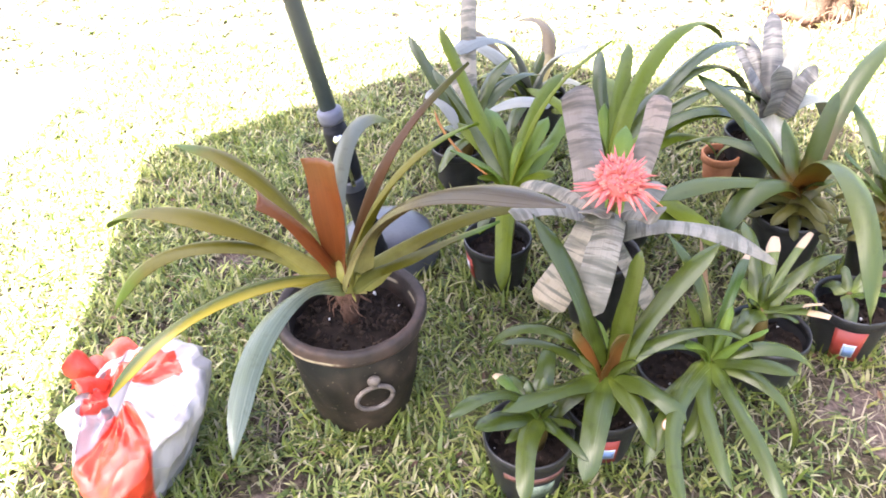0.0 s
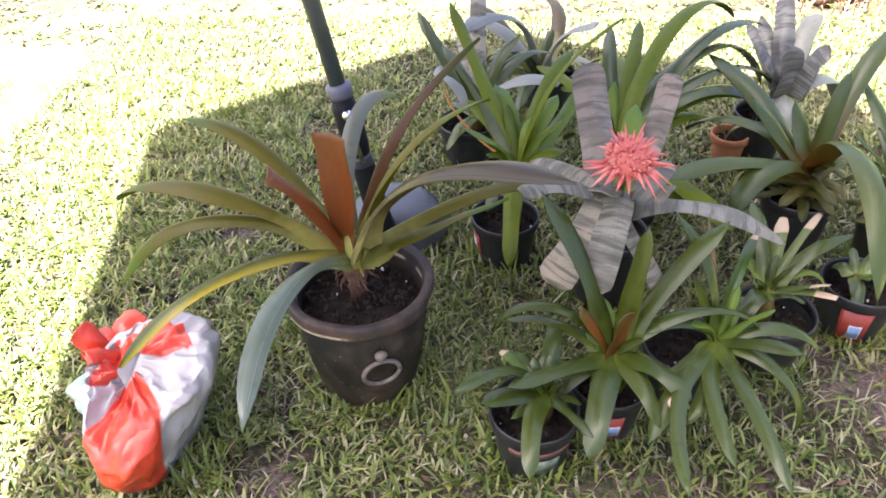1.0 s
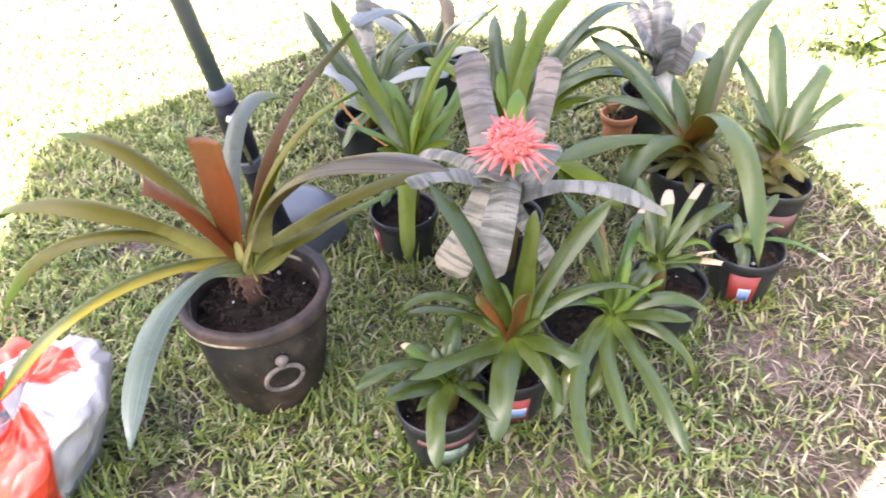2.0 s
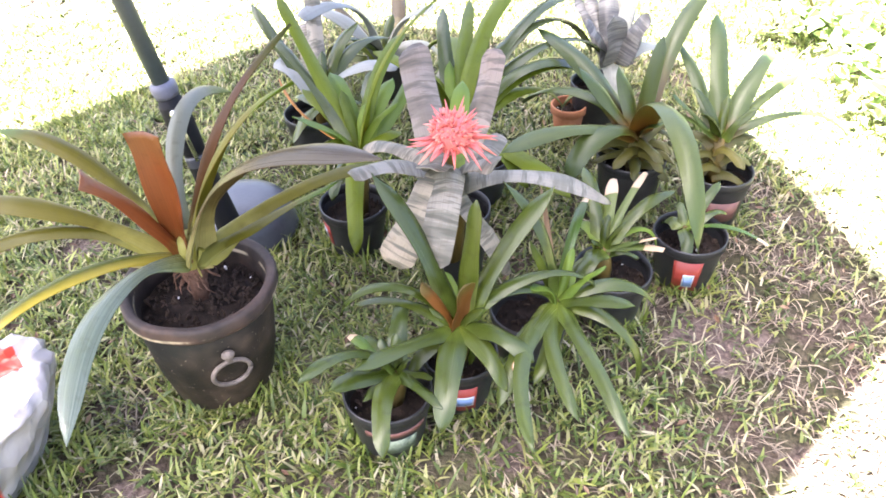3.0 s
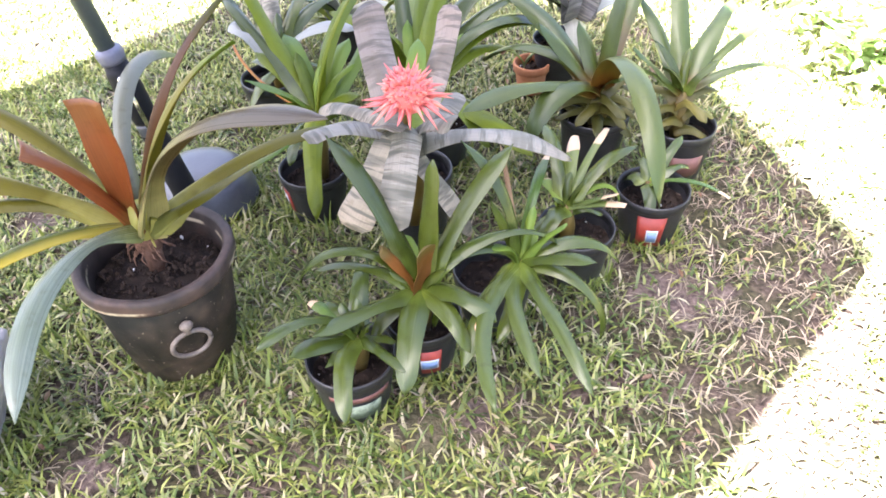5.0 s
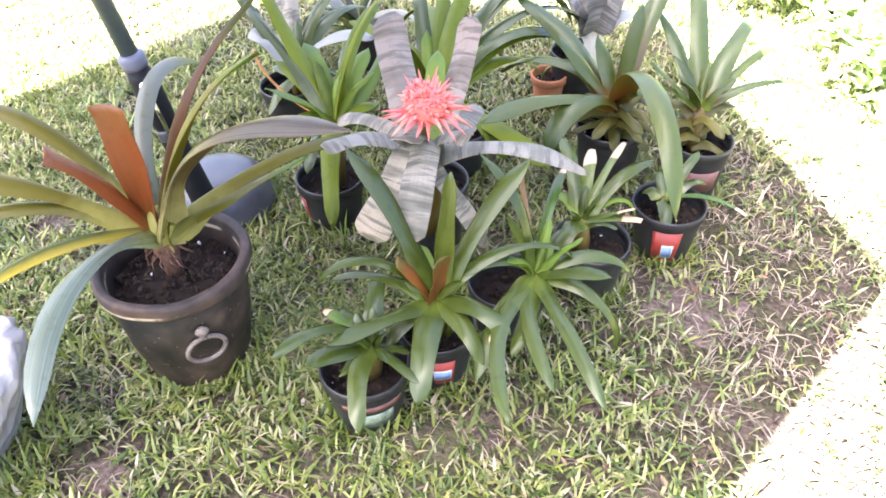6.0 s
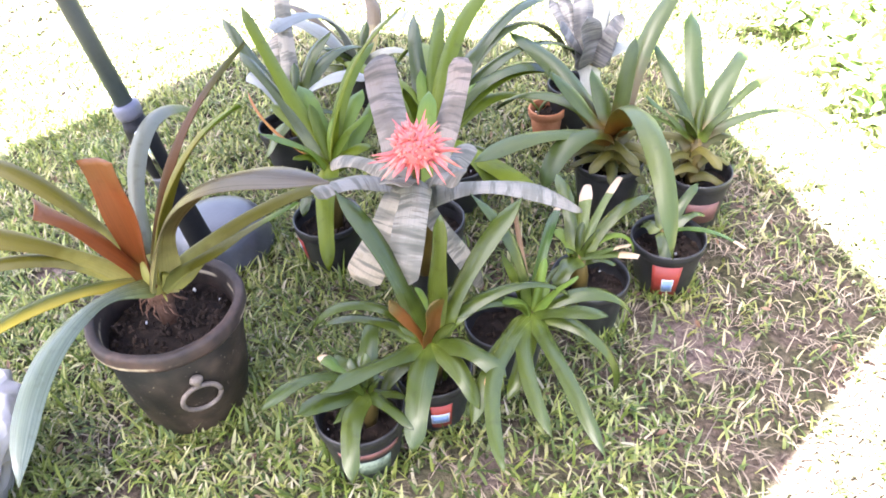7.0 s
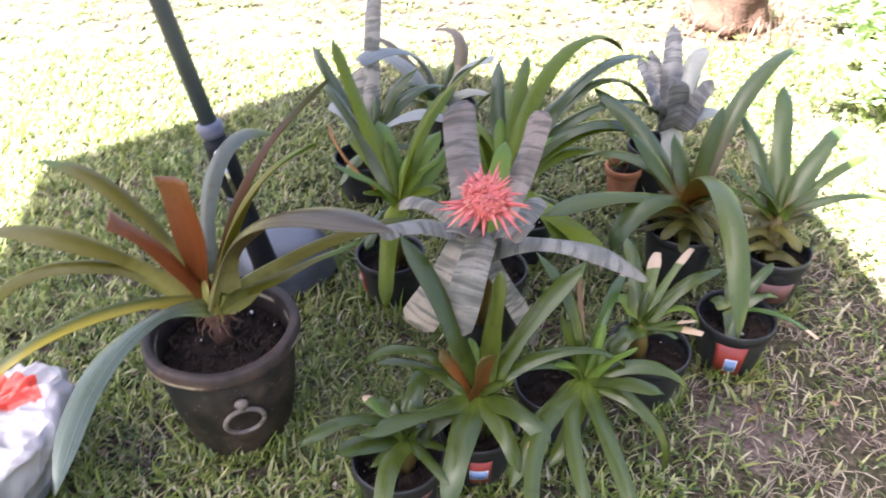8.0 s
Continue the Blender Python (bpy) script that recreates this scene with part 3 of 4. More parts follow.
def bromeliad(label, pot_xy, crown, rows, seed, r=0.0835, h=0.13, material=None, stem=0.02, fill=(4, 3), group="potted bromeliads"):
    x, y = pot_xy
    ob = thing("potted_bromeliad", pose(x, y, 0), label, "potted plant", group)
    pot = nursery_pot(ob, r, h, seed, material)
    c = (crown[0] - x, crown[1] - y, crown[2])
    stem_part(ob, c, h - 0.055, stem)
    add_leaves(ob, c, rows, seed)
    if fill:
        fill_leaves(ob, c, rows, seed, *fill)
    return ob, pot


# ---- ground: one sheet to the horizon ----
def ground_sheet():
    bm = bmesh.new()
    n = 70
    def co(i):
        u = 2 * i / n - 1
        return 4.0 * u + 396.0 * u ** 7
    g = [[bm.verts.new((0.4 + co(i), 2.0 + co(j), 0.010 * noise.noise((co(i) * 2.5, co(j) * 2.5, 0)) - 0.012)) for j in range(n + 1)] for i in range(n + 1)]
    for i in range(n):
        for j in range(n):
            bm.faces.new((g[i][j], g[i + 1][j], g[i + 1][j + 1], g[i][j + 1]))
    ob = part("ground", bm, ground_mat())
    return tagged(ob, "brown soil and thatch under a patchy lawn", "ground", kind="structure")


ground_sheet()


def mesh_from(name, verts, faces, material):
    me = bpy.data.meshes.new(name)
    me.from_pydata(verts.tolist(), [], faces.tolist())
    me.materials.append(material)
    me.shade_smooth()
    return new(name, me)


def blades(name, material, count, box, length, width, flat, rng, keep, label):
    """Grass blades: tapered bent strips, in tufts, thinned out where keep() is low."""
    x0, x1, y0, y1 = box
    cx, cy = rng.uniform(x0, x1, count // 5), rng.uniform(y0, y1, count // 5)
    idx = rng.integers(0, len(cx), count)
    x, y = cx[idx] + rng.normal(0, 0.014, count), cy[idx] + rng.normal(0, 0.014, count)
    ok = rng.random(count) < keep(x, y)
    x, y = x[ok], y[ok]
    n = len(x)
    az, lean = rng.uniform(0, 2 * np.pi, n), np.clip(rng.normal(flat, 0.33, n), 0.05, 1.5)
    ln, wd = length * rng.lognormal(0, 0.35, n), width * rng.lognormal(0, 0.25, n)
    bend = rng.uniform(0.1, 1.0, n)
    px_, py_, pz_ = x.copy(), y.copy(), np.full(n, -0.008)
    sx, sy = -np.sin(az), np.cos(az)
    vs = []
    for k, wk in enumerate((0.8, 1.0, 0.75, 0.08)):
        if k:
            th = np.minimum(lean + bend * k / 3, 1.75)
            px_ = px_ + np.cos(az) * np.sin(th) * ln / 3
            py_ = py_ + np.sin(az) * np.sin(th) * ln / 3
            pz_ = np.maximum(pz_ + np.cos(th) * ln / 3, 0.002)
        for sgn in (-1, 1):
            vs.append(np.stack([px_ + sgn * sx * wd * wk / 2, py_ + sgn * sy * wd * wk / 2, pz_], -1))
    v = np.stack(vs, 1).reshape(-1, 3)
    base = (np.arange(n) * 8)[:, None, None]
    q = np.array([[0, 1, 3, 2], [2, 3, 5, 4], [4, 5, 7, 6]])[None]
    ob = mesh_from(name, v, (base + q).reshape(-1, 4), material)
    return tagged(ob, label, "grass", kind="stuff")


def bare(x, y):
    """How bare the lawn is: worn soil towards one side and a few patches."""
    b = np.clip((x - 0.52) / 0.5, 0, 1) * np.clip((1.95 - y) / 0.35, 0, 1) * 0.66
    for cx, cy, r in ((-0.48, 1.77, 0.07), (0.52, 1.03, 0.07), (0.05, 0.86, 0.06), (0.92, 1.36, 0.12), (1.1, 1.25, 0.14), (-0.22, 1.02, 0.07)):
        b = np.maximum(b, 0.85 * np.exp(-((x - cx) ** 2 + (y - cy) ** 2) / (r * r)))
    return b + 0.22 * (np.sin(x * 11 + 1.3 * np.sin(y * 7)) * np.sin(y * 9 + x * 3) > 0.35)


FEET = ((-0.047, 1.299, 0.112), (0.290, 1.109, 0.068), (0.434, 1.191, 0.06), (0.590, 1.292, 0.068), (0.789, 1.394, 0.068), (0.995, 1.495, 0.068), (1.142, 1.715, 0.068), (0.938, 1.789, 0.068), (0.228, 1.711, 0.068), (0.560, 1.887, 0.068), (-0.42, 1.08, 0.11), (-0.058, 1.805, 0.135))


def foot(x, y):
    """Mowers leave a ring of longer grass round what stands on a lawn."""
    k = np.zeros_like(x)
    for cx, cy, r in FEET:
        k = np.maximum(k, np.exp(-((np.hypot(x - cx, y - cy) - r - 0.006) / 0.018) ** 2))
    return np.where(k > 0.1, k * 0.5, 0)


rng = np.random.default_rng(4)
blades("grass", GRASS, 98000, (-1.4, 2.1, 0.45, 3.3), 0.028, 0.0052, 0.68, rng, lambda x, y: np.clip(1 - bare(x, y), 0.04, 1), "broad-bladed green lawn grass with dry blades")
blades("tall_grass", GRASS_LONG, 44000, (-1.2, 0.9, 0.45, 2.7), 0.036, 0.0054, 0.62, rng, lambda x, y: np.clip(0.72 - 0.9 * bare(x, y) + 0.5 * np.sin(x * 17 + 2 * np.sin(y * 13)) * np.sin(y * 15 + x * 5), 0, 1) * np.clip(0.66 - 0.5 * x, 0.12, 0.9) * np.clip((y - 0.45) * 1.15, 0.35, 1), "longer bright green grass blades in loose tufts")
blades("foot_grass", GRASS_LONG, 60000, (-0.75, 1.35, 0.85, 2.5), 0.046, 0.0052, 0.35, rng, foot, "uncut grass blades growing up round the feet of the pots")
blades("stump_grass", LITTER, 900, (1.25, 1.95, 3.3, 3.9), 0.10, 0.006, 0.45, rng, lambda x, y: np.exp(-((x - 1.57) ** 2 + (y - 3.55) ** 2) / 0.06), "long dry grass round the stump")
blades("straw", STRAW, 34000, (-1.3, 1.9, 0.45, 3.2), 0.034, 0.0026, 1.3, rng, lambda x, y: np.clip(0.28 + bare(x, y), 0, 1), "dry straw-coloured grass lying on the soil")
# pale blades kept to beyond the shadow's edge, painting that lawn sun-bleached bright
blades("dry_lawn", GRASS_SUN_PALE, 60000, (0.7, 2.6, 0.3, 2.6), 0.030, 0.0065, 1.1, rng, lambda x, y: np.clip((x - 1.12 - 0.55 * np.minimum(y - 0.75, 0.55)) * 6, 0, 1), "lawn grass coloured paler where the sun falls")
blades("far_grass", GRASS, 45000, (-4.0, 4.0, 3.0, 7.0), 0.028, 0.008, 1.0, rng, lambda x, y: 0.9 + 0 * x, "sunlit lawn grass")

def litter(count, rng):
    """Small curled dead leaves between the grass blades."""
    v, f = [], []
    for i in range(count):
        c = Vector((rng.uniform(-1.0, 1.5), rng.uniform(0.6, 2.6), rng.uniform(0.004, 0.018)))
        e = Euler((rng.normal(0, 0.4), rng.normal(0, 0.4), rng.uniform(0, 6.28))).to_matrix()
        s = rng.uniform(0.006, 0.014)
        k = len(v)
        v += [tuple(c + e @ (Vector(q) * s)) for q in ((0, -1, 0.1), (0.4, -0.2, 0.25), (0.3, 0.5, 0.2), (0, 1, 0.3), (-0.3, 0.5, 0.2), (-0.4, -0.2, 0.25), (0, 0.1, -0.1))]
        f += [(k + j, k + (j + 1) % 6, k + 6) for j in range(6)]
    me = bpy.data.meshes.new("leaf_litter")
    me.from_pydata(v, [], f)
    me.materials.append(LITTER)
    return tagged(new("leaf_litter", me), "scattered brown dead leaves in the grass", "litter", kind="stuff")


litter(420, rng)

# ---- big ceramic pot with its bromeliad ----
CROWN_BIG = (-0.060, 1.314, 0.304)
LEAVES_BIG = [
    (149, 61, 78, 3, 0.496, 0.040, "bronze"),
    (179, 45, 87, -25, 0.600, 0.056, "bronze"),
    (172, 38, 102, 15, 0.576, 0.046, "bronze"),
    (-127, 47, 96, -19, 0.520, 0.038, "edged"),
    (-113, 42, 67, 29, 0.533, 0.044, "frost"),
    (-124, 91, 9, 4, 0.285, 0.062, "orange"),
    (-155, 76, 30, 1, 0.266, 0.048, "orange"),
    (108, 64, 106, -42, 0.549, 0.040, "pale"),
    (24, 82, 52, 1, 0.493, 0.036, "redbrown"),
    (-22, 76, 46, -19, 0.550, 0.037, "bronze"),
    (-44, 69, 64, 7, 0.659, 0.052, "purple"),
    (16, 36, 75, 32, 0.518, 0.048, "bronze"),
    (-10, 35, 7, 0, 0.346, 0.040, "bronze"),
    (-143, 39, 33, -3, 0.112, 0.032, "cream"),
]


def big_pot():
    x, y = -0.054, 1.301
    ob = thing("large_potted_bromeliad", pose(x, y, 0), "bronze and purple bromeliad in a weathered dark ceramic pot", "potted plant")
    h, r, r0 = 0.262, 0.147, 0.102
    body = part("pot_body", lathe([(r0 * 0.96, 0), (r0, 0.006), (r0 + 0.018, 0.10), (r * 0.915, h - 0.028), (r * 0.90, h - 0.026), (r0 * 0.95, 0.05)], 56, 0.015), GLAZE, ob, "dark weathered ceramic pot wall")
    part("rim", lathe([(r * 0.90, h - 0.034), (r * 0.985, h - 0.030), (r, h - 0.024), (r * 0.998, h - 0.006), (r * 0.985, h), (r * 0.955, h + 0.002), (r * 0.88, h - 0.001), (r * 0.862, h - 0.007), (r * 0.85, h - 0.02), (r * 0.80, h - 0.085), (r * 0.83, h - 0.085)], 72, 0.022, True), GLAZE_RIM, ob, "thick worn ceramic rim")
    rnd = random.Random(3)
    soil_in(ob, r * 0.825, h - 0.060, 7, 280, 5, 0.0042)
    # ring relief on the wall
    for az in (-66, 114):
        a = radians(az)
        wall = lambda z: r0 + 0.018 * min(z / 0.10, 1) + (r * 0.915 - r0 - 0.018) * max(0, (z - 0.10) / (h - 0.128))
        zc = 0.127
        at = Matrix.Translation((wall(zc) * math.cos(a), wall(zc) * math.sin(a), zc)) @ Matrix.Rotation(a, 4, "Z") @ Matrix.Rotation(radians(8), 4, "Y")
        pts = [(0.006, 0.036 * math.cos(k), 0.034 * math.sin(k)) for k in [2 * math.pi * i / 28 for i in range(29)]]
        ring = part("ring_handle", tube(pts, 0.0048, 8), RING, ob, "moulded ring ornament", at=at)
        bm = bmesh.new()
        bmesh.ops.create_uvsphere(bm, u_segments=12, v_segments=8, radius=1, matrix=Matrix.Translation((0.007, 0, 0.055)) @ Matrix.Diagonal((0.009, 0.013, 0.011, 1)))
        bmesh.ops.create_uvsphere(bm, u_segments=10, v_segments=6, radius=1, matrix=Matrix.Translation((0.006, 0, 0.042)) @ Matrix.Diagonal((0.007, 0.008, 0.010, 1)))
        part("ring_knob", bm, RING, ring)
    cx, cy, cz = CROWN_BIG[0] - x, CROWN_BIG[1] - y, CROWN_BIG[2]
    part("stem", tube([(cx, cy + 0.004, h - 0.075), (cx, cy + 0.002, cz - 0.06), (cx, cy, cz - 0.035), (cx, cy, cz - 0.012), (cx, cy, cz + 0.004)], [0.017, 0.017, 0.025, 0.027, 0.018], 16), ROOT, ob, "brown fibrous stem foot")
    part("leaf_base", tube([(cx, cy, cz - 0.020), (cx, cy, cz - 0.004), (cx + 0.002, cy, cz + 0.018), (cx + 0.005, cy, cz + 0.038), (cx + 0.007, cy, cz + 0.056)], [0.019, 0.028, 0.031, 0.027, 0.016], 22), LEAF["bronze"], ob, "pale swollen urn of overlapping leaf bases")
    # pale fleshy sheaths clasping the urn
    for i, (az, high) in enumerate(((-40, 0.062), (10, 0.075), (175, 0.070))):
        out = Vector((math.cos(radians(az)), math.sin(radians(az)), 0))
        part("leaf_sheath", leaf_bm(az, 86, 30, 0, high, 0.030, base=1.3, fat=3.5, channel=0.9, seed=60 + i), LEAF["sheath"], ob, "pale green fleshy leaf base", at=Matrix.Translation(Vector((cx, cy, cz - 0.016)) + out * 0.016))
    bm = bmesh.new()
    for i in range(24):
        a, l = rnd.uniform(0, 6.28), rnd.uniform(0.008, 0.026)
        p0 = Vector((cx + 0.022 * math.cos(a), cy + 0.022 * math.sin(a), cz - 0.036 + rnd.uniform(-0.008, 0.022)))
        t = tube([p0, p0 + Vector((math.cos(a) * l * 0.7, math.sin(a) * l * 0.7, -l * 0.4)), p0 + Vector((math.cos(a + 0.5) * l, math.sin(a + 0.5) * l, -l))], [0.0020, 0.0015, 0.0006], 5)
        me = bpy.data.meshes.new("tmp")
        t.to_mesh(me)
        t.free()
        bm.from_mesh(me)
        bpy.data.meshes.remove(me)
    tagged(part("root_mass", bm, ROOT, ob, "dry roots at the stem's foot"), kind="stuff")
    add_leaves(ob, (cx, cy, cz), LEAVES_BIG, 1)
    return ob


big_pot()

# ---- small potted bromeliads ----
CROWN_A = (0.308, 1.11, 0.172)
LEAVES_A = [
    (-151, 76, 94, 13, 0.248, 0.030, "green"),
    (-145, 39, 42, -4, 0.142, 0.039, "green"),
    (-112, 35, 78, 27, 0.201, 0.036, "green"),
    (-58, 23, 42, 11, 0.132, 0.024, "green"),
    (81, 51, 61, -2, 0.146, 0.035, "green"),
    (120, 50, 87, 10, 0.109, 0.029, "green"),
    (141, 41, 55, -5, 0.112, 0.022, "cut"),
]
plant, pot = bromeliad("green bromeliad in a black plastic nursery pot with printed band", (0.290, 1.109), CROWN_A, LEAVES_A, 65, fill=(4, 2))
label_patch(pot[0], "label", LABEL_BROWN, *pot[1:], -125, -35, 0.075, 0.092, text="faded brown printed band")
label_patch(pot[0], "label", LABEL_GREEN, *pot[1:], -100, -50, 0.022, 0.066, text="faded green printed band")

CROWN_B = (0.431, 1.191, 0.194)
LEAVES_B = [
    (-104, 25, 76, 1, 0.236, 0.049, "green"),
    (162, 70, 146, 12, 0.303, 0.031, "green"),
    (158, 35, 77, -2, 0.229, 0.030, "green"),
    (135, 76, 46, 1, 0.334, 0.046, "green"),
    (37, 81, 0, 1, 0.268, 0.040, "green"),
    (29, 62, 35, 3, 0.317, 0.043, "green"),
    (16, 52, 117, -5, 0.366, 0.029, "green"),
    (-43, 39, 75, -2, 0.178, 0.043, "green"),
    (-64, 29, 80, -2, 0.178, 0.038, "green"),
    (-137, 25, 21, -9, 0.250, 0.038, "green"),
    (10, -44, 137, 5, 0.205, 0.027, "young"),
    (-63, 87, 11, 12, 0.115, 0.045, "heart"),
    (-178, 72, 27, -7, 0.122, 0.031, "heart"),
    (89, 51, 72, 17, 0.125, 0.026, "young"),
]
plant, pot = bromeliad("green bromeliad with orange heart in a black nursery pot", (0.434, 1.191), CROWN_B, LEAVES_B, 66, r=0.074, h=0.125, fill=(4, 1))
tag = label_patch(pot[0], "label", LABEL_RED, *pot[1:], -104, -68, 0.018, 0.09, text="red paper label")
label_patch(tag, "label_print", LABEL_WHITE, *pot[1:], -104, -73, 0.034, 0.064, 0.0030)
label_patch(tag, "label_print", LABEL_BLUE, *pot[1:], -102, -76, 0.038, 0.060, 0.0040)

CROWN_C = (0.632, 1.248, 0.183)
LEAVES_C = [
    (-100, 15, 44, -25, 0.209, 0.033, "green"),
    (-88, 21, 46, 13, 0.354, 0.030, "green"),
    (-35, 22, 127, -3, 0.281, 0.032, "green"),
    (-41, 38, 33, 4, 0.165, 0.032, "green"),
    (3, 38, 107, -3, 0.244, 0.031, "green"),
    (128, 90, 60, 18, 0.278, 0.029, "green"),
    (-124, 25, 73, -1, 0.284, 0.039, "scar"),
    (-133, 15, 23, 49, 0.399, 0.030, "green"),
    (-117, 17, 38, 44, 0.305, 0.030, "green"),
    (53, 51, 61, -1, 0.071, 0.033, "young"),
    (-165, 65, 95, 8, 0.189, 0.028, "green"),
    (-161, 82, 84, 3, 0.098, 0.028, "young"),
    (67, 55, 58, -6, 0.249, 0.020, "cut"),
    (95, 58, 42, -6, 0.24, 0.011, "dry"),
    (62, 48, 38, 4, 0.21, 0.010, "dry"),
]
plant, pot = bromeliad("green arching bromeliad with brown-tipped leaves in a nursery pot", (0.590, 1.292), CROWN_C, LEAVES_C, 67, fill=(4, 1, True))

CROWN_D = (0.763, 1.402, 0.179)
LEAVES_D = [
    (71, 54, 53, -1, 0.171, 0.027, "stub"),
    (47, 50, 50, 4, 0.210, 0.018, "stub"),
    (30, 48, 66, -0, 0.230, 0.034, "green"),
    (26, 38, 132, -12, 0.205, 0.018, "young"),
    (-40, 39, 10, 4, 0.125, 0.021, "stub"),
    (-132, 35, 94, 5, 0.110, 0.042, "green"),
    (-44, 38, 29, 3, 0.139, 0.021, "stub"),
    (91, 55, 57, 3, 0.205, 0.036, "green"),
    (113, 43, 72, -1, 0.090, 0.027, "young"),
]
plant, pot = bromeliad("trimmed green bromeliad with cut leaves in a nursery pot", (0.789, 1.394), CROWN_D, LEAVES_D, 68, fill=(3, 2))

CROWN_F = (0.982, 1.501, 0.137)
LEAVES_F = [
    (107, 21, 132, -0, 0.111, 0.042, "bluegrey"),
    (-104, 16, 79, 2, 0.088, 0.030, "bluegrey"),
    (36, 42, 43, 9, 0.151, 0.026, "green"),
    (21, 39, 81, 1, 0.127, 0.034, "green"),
    (-60, 48, 55, -0, 0.223, 0.019, "cut"),
    (88, 50, 55, -1, 0.069, 0.023, "bluegrey"),
]
plant, pot = bromeliad("small grey-green bromeliad offsets in a labelled nursery pot", (0.995, 1.495), CROWN_F, LEAVES_F, 70, stem=0.008, fill=None)
tag = label_patch(pot[0], "label", LABEL_RED, *pot[1:], -132, -84, 0.006, 0.100, text="red paper label")
label_patch(tag, "label_print", LABEL_WHITE, *pot[1:], -114, -94, 0.022, 0.062, 0.0030)
label_patch(tag, "label_print", LABEL_BLUE, *pot[1:], -112, -96, 0.026, 0.058, 0.0040)

CROWN_E = (1.128, 1.722, 0.229)
LEAVES_E = [
    (80, 52, 46, -6, 0.376, 0.050, "tan"),
    (101, 41, 33, -9, 0.307, 0.040, "tan"),
    (45, 48, 51, 5, 0.322, 0.050, "tan"),
    (27, 35, 43, 9, 0.308, 0.026, "tan"),
    (9, 31, 81, -4, 0.396, 0.025, "tan"),
    (180, 46, 4, -1, 0.185, 0.035, "tan"),
    (-174, 45, 24, 0, 0.164, 0.027, "tan"),
]
plant, pot = bromeliad("upright green bromeliad in a black plastic nursery pot", (1.142, 1.715), CROWN_E, LEAVES_E, 69, h=0.148, fill=(4, 0))
label_patch(pot[0], "label", LABEL_BROWN, *pot[1:], -125, -60, 0.03, 0.09, text="faded brown label")
sheaths(plant, (CROWN_E[0] - 1.142, CROWN_E[1] - 1.715, CROWN_E[2]), 0.135, 69, 12)

CROWN_G = (0.943, 1.787, 0.221)
LEAVES_G = [
    (52, 64, 82, -7, 0.621, 0.046, "amber"),
    (-98, 68, 135, 8, 0.669, 0.054, "amber"),
    (123, 45, 118, -4, 0.329, 0.058, "amber"),
    (-151, 49, 127, 9, 0.306, 0.059, "amber"),
    (-160, 30, 45, 2, 0.400, 0.050, "amber"),
    (124, 40, 38, -4, 0.413, 0.056, "amber"),
    (97, 50, 45, -4, 0.154, 0.031, "young"),
    (154, 47, 7, -2, 0.22, 0.046, "amber"),
    (47, 80, 15, 2, 0.24, 0.040, "amber"),
    (110, 62, 20, 0, 0.17, 0.046, "amber"),
    (-60, 60, 40, 0, 0.10, 0.042, "amber"),
    (140, 46, 96, 6, 0.36, 0.046, "amber"),
]
plant, pot = bromeliad("olive bromeliad with orange-brown heart and broad leaves in a pot", (0.938, 1.789), CROWN_G, LEAVES_G, 71, r=0.088, h=0.160, fill=None)
sheaths(plant, (CROWN_G[0] - 0.938, CROWN_G[1] - 1.789, CROWN_G[2]), 0.145, 71, 20)

CROWN_FLOWER = (0.437, 1.426, 0.362)
LEAVES_FLOWER = [
    (109, 47, 32, -17, 0.324, 0.068, "tanband"),
    (51, 31, 4, 24, 0.321, 0.052, "tanband"),
    (-17, 26, 66, 11, 0.335, 0.058, "banded"),
    (-151, 55, 64, -2, 0.235, 0.052, "banded"),
    (68, 49, 37, 13, 0.231, 0.046, "young"),
    (-53, -31, 30, 18, 0.222, 0.044, "banded"),
    (146, 44, 78, 1, 0.209, 0.040, "banded"),
    (34, 3, -1, 30, 0.189, 0.046, "banded"),
    (-110, 66, 50, 0, 0.17, 0.055, "banded"),
    (-50, 64, 55, 0, 0.16, 0.05, "banded"),
]
AECHMEA, pot = bromeliad("silver banded bromeliad with a spiky coral flower head", (0.462, 1.578), CROWN_FLOWER, LEAVES_FLOWER, 655, r=0.085, h=0.19, stem=0.034, fill=None)
add_leaves(AECHMEA, (-0.031, -0.192, 0.433), [(-121, -23, 34, -26, 0.220, 0.072, "banded"), (-91, -11, 63, -34, 0.210, 0.061, "banded")], 97)

CROWN_H = (0.255, 1.713, 0.274)
LEAVES_H = [
    (125, 48, 29, -13, 0.459, 0.037, "lime"),
    (131, 48, 37, -6, 0.363, 0.037, "bluegrey"),
    (-21, 83, 44, 2, 0.438, 0.031, "lime"),
    (-151, 58, 32, -1, 0.199, 0.050, "young"),
    (107, 56, 53, 1, 0.223, 0.052, "young"),
    (67, 59, 64, -5, 0.358, 0.034, "lime"),
    (58, 45, 39, 6, 0.211, 0.045, "young"),
    (-96, 15, 85, 5, 0.296, 0.042, "lime"),
    (41, 20, -0, 26, 0.265, 0.040, "young"),
    (132, 45, 45, -4, 0.217, 0.037, "lime"),
    (-21, 52, 52, -1, 0.126, 0.038, "lime"),
    (151, 12, -1, -45, 0.326, 0.009, "ochre"),
]
plant, pot = bromeliad("bright green bromeliad in a black nursery pot with red label", (0.228, 1.711), CROWN_H, LEAVES_H, 72, fill=(4, 3, True))
tag = label_patch(pot[0], "label", LABEL_RED, *pot[1:], -185, -142, 0.03, 0.095, text="red paper label")
label_patch(tag, "label_print", LABEL_WHITE, *pot[1:], -168, -152, 0.05, 0.08, 0.0030)

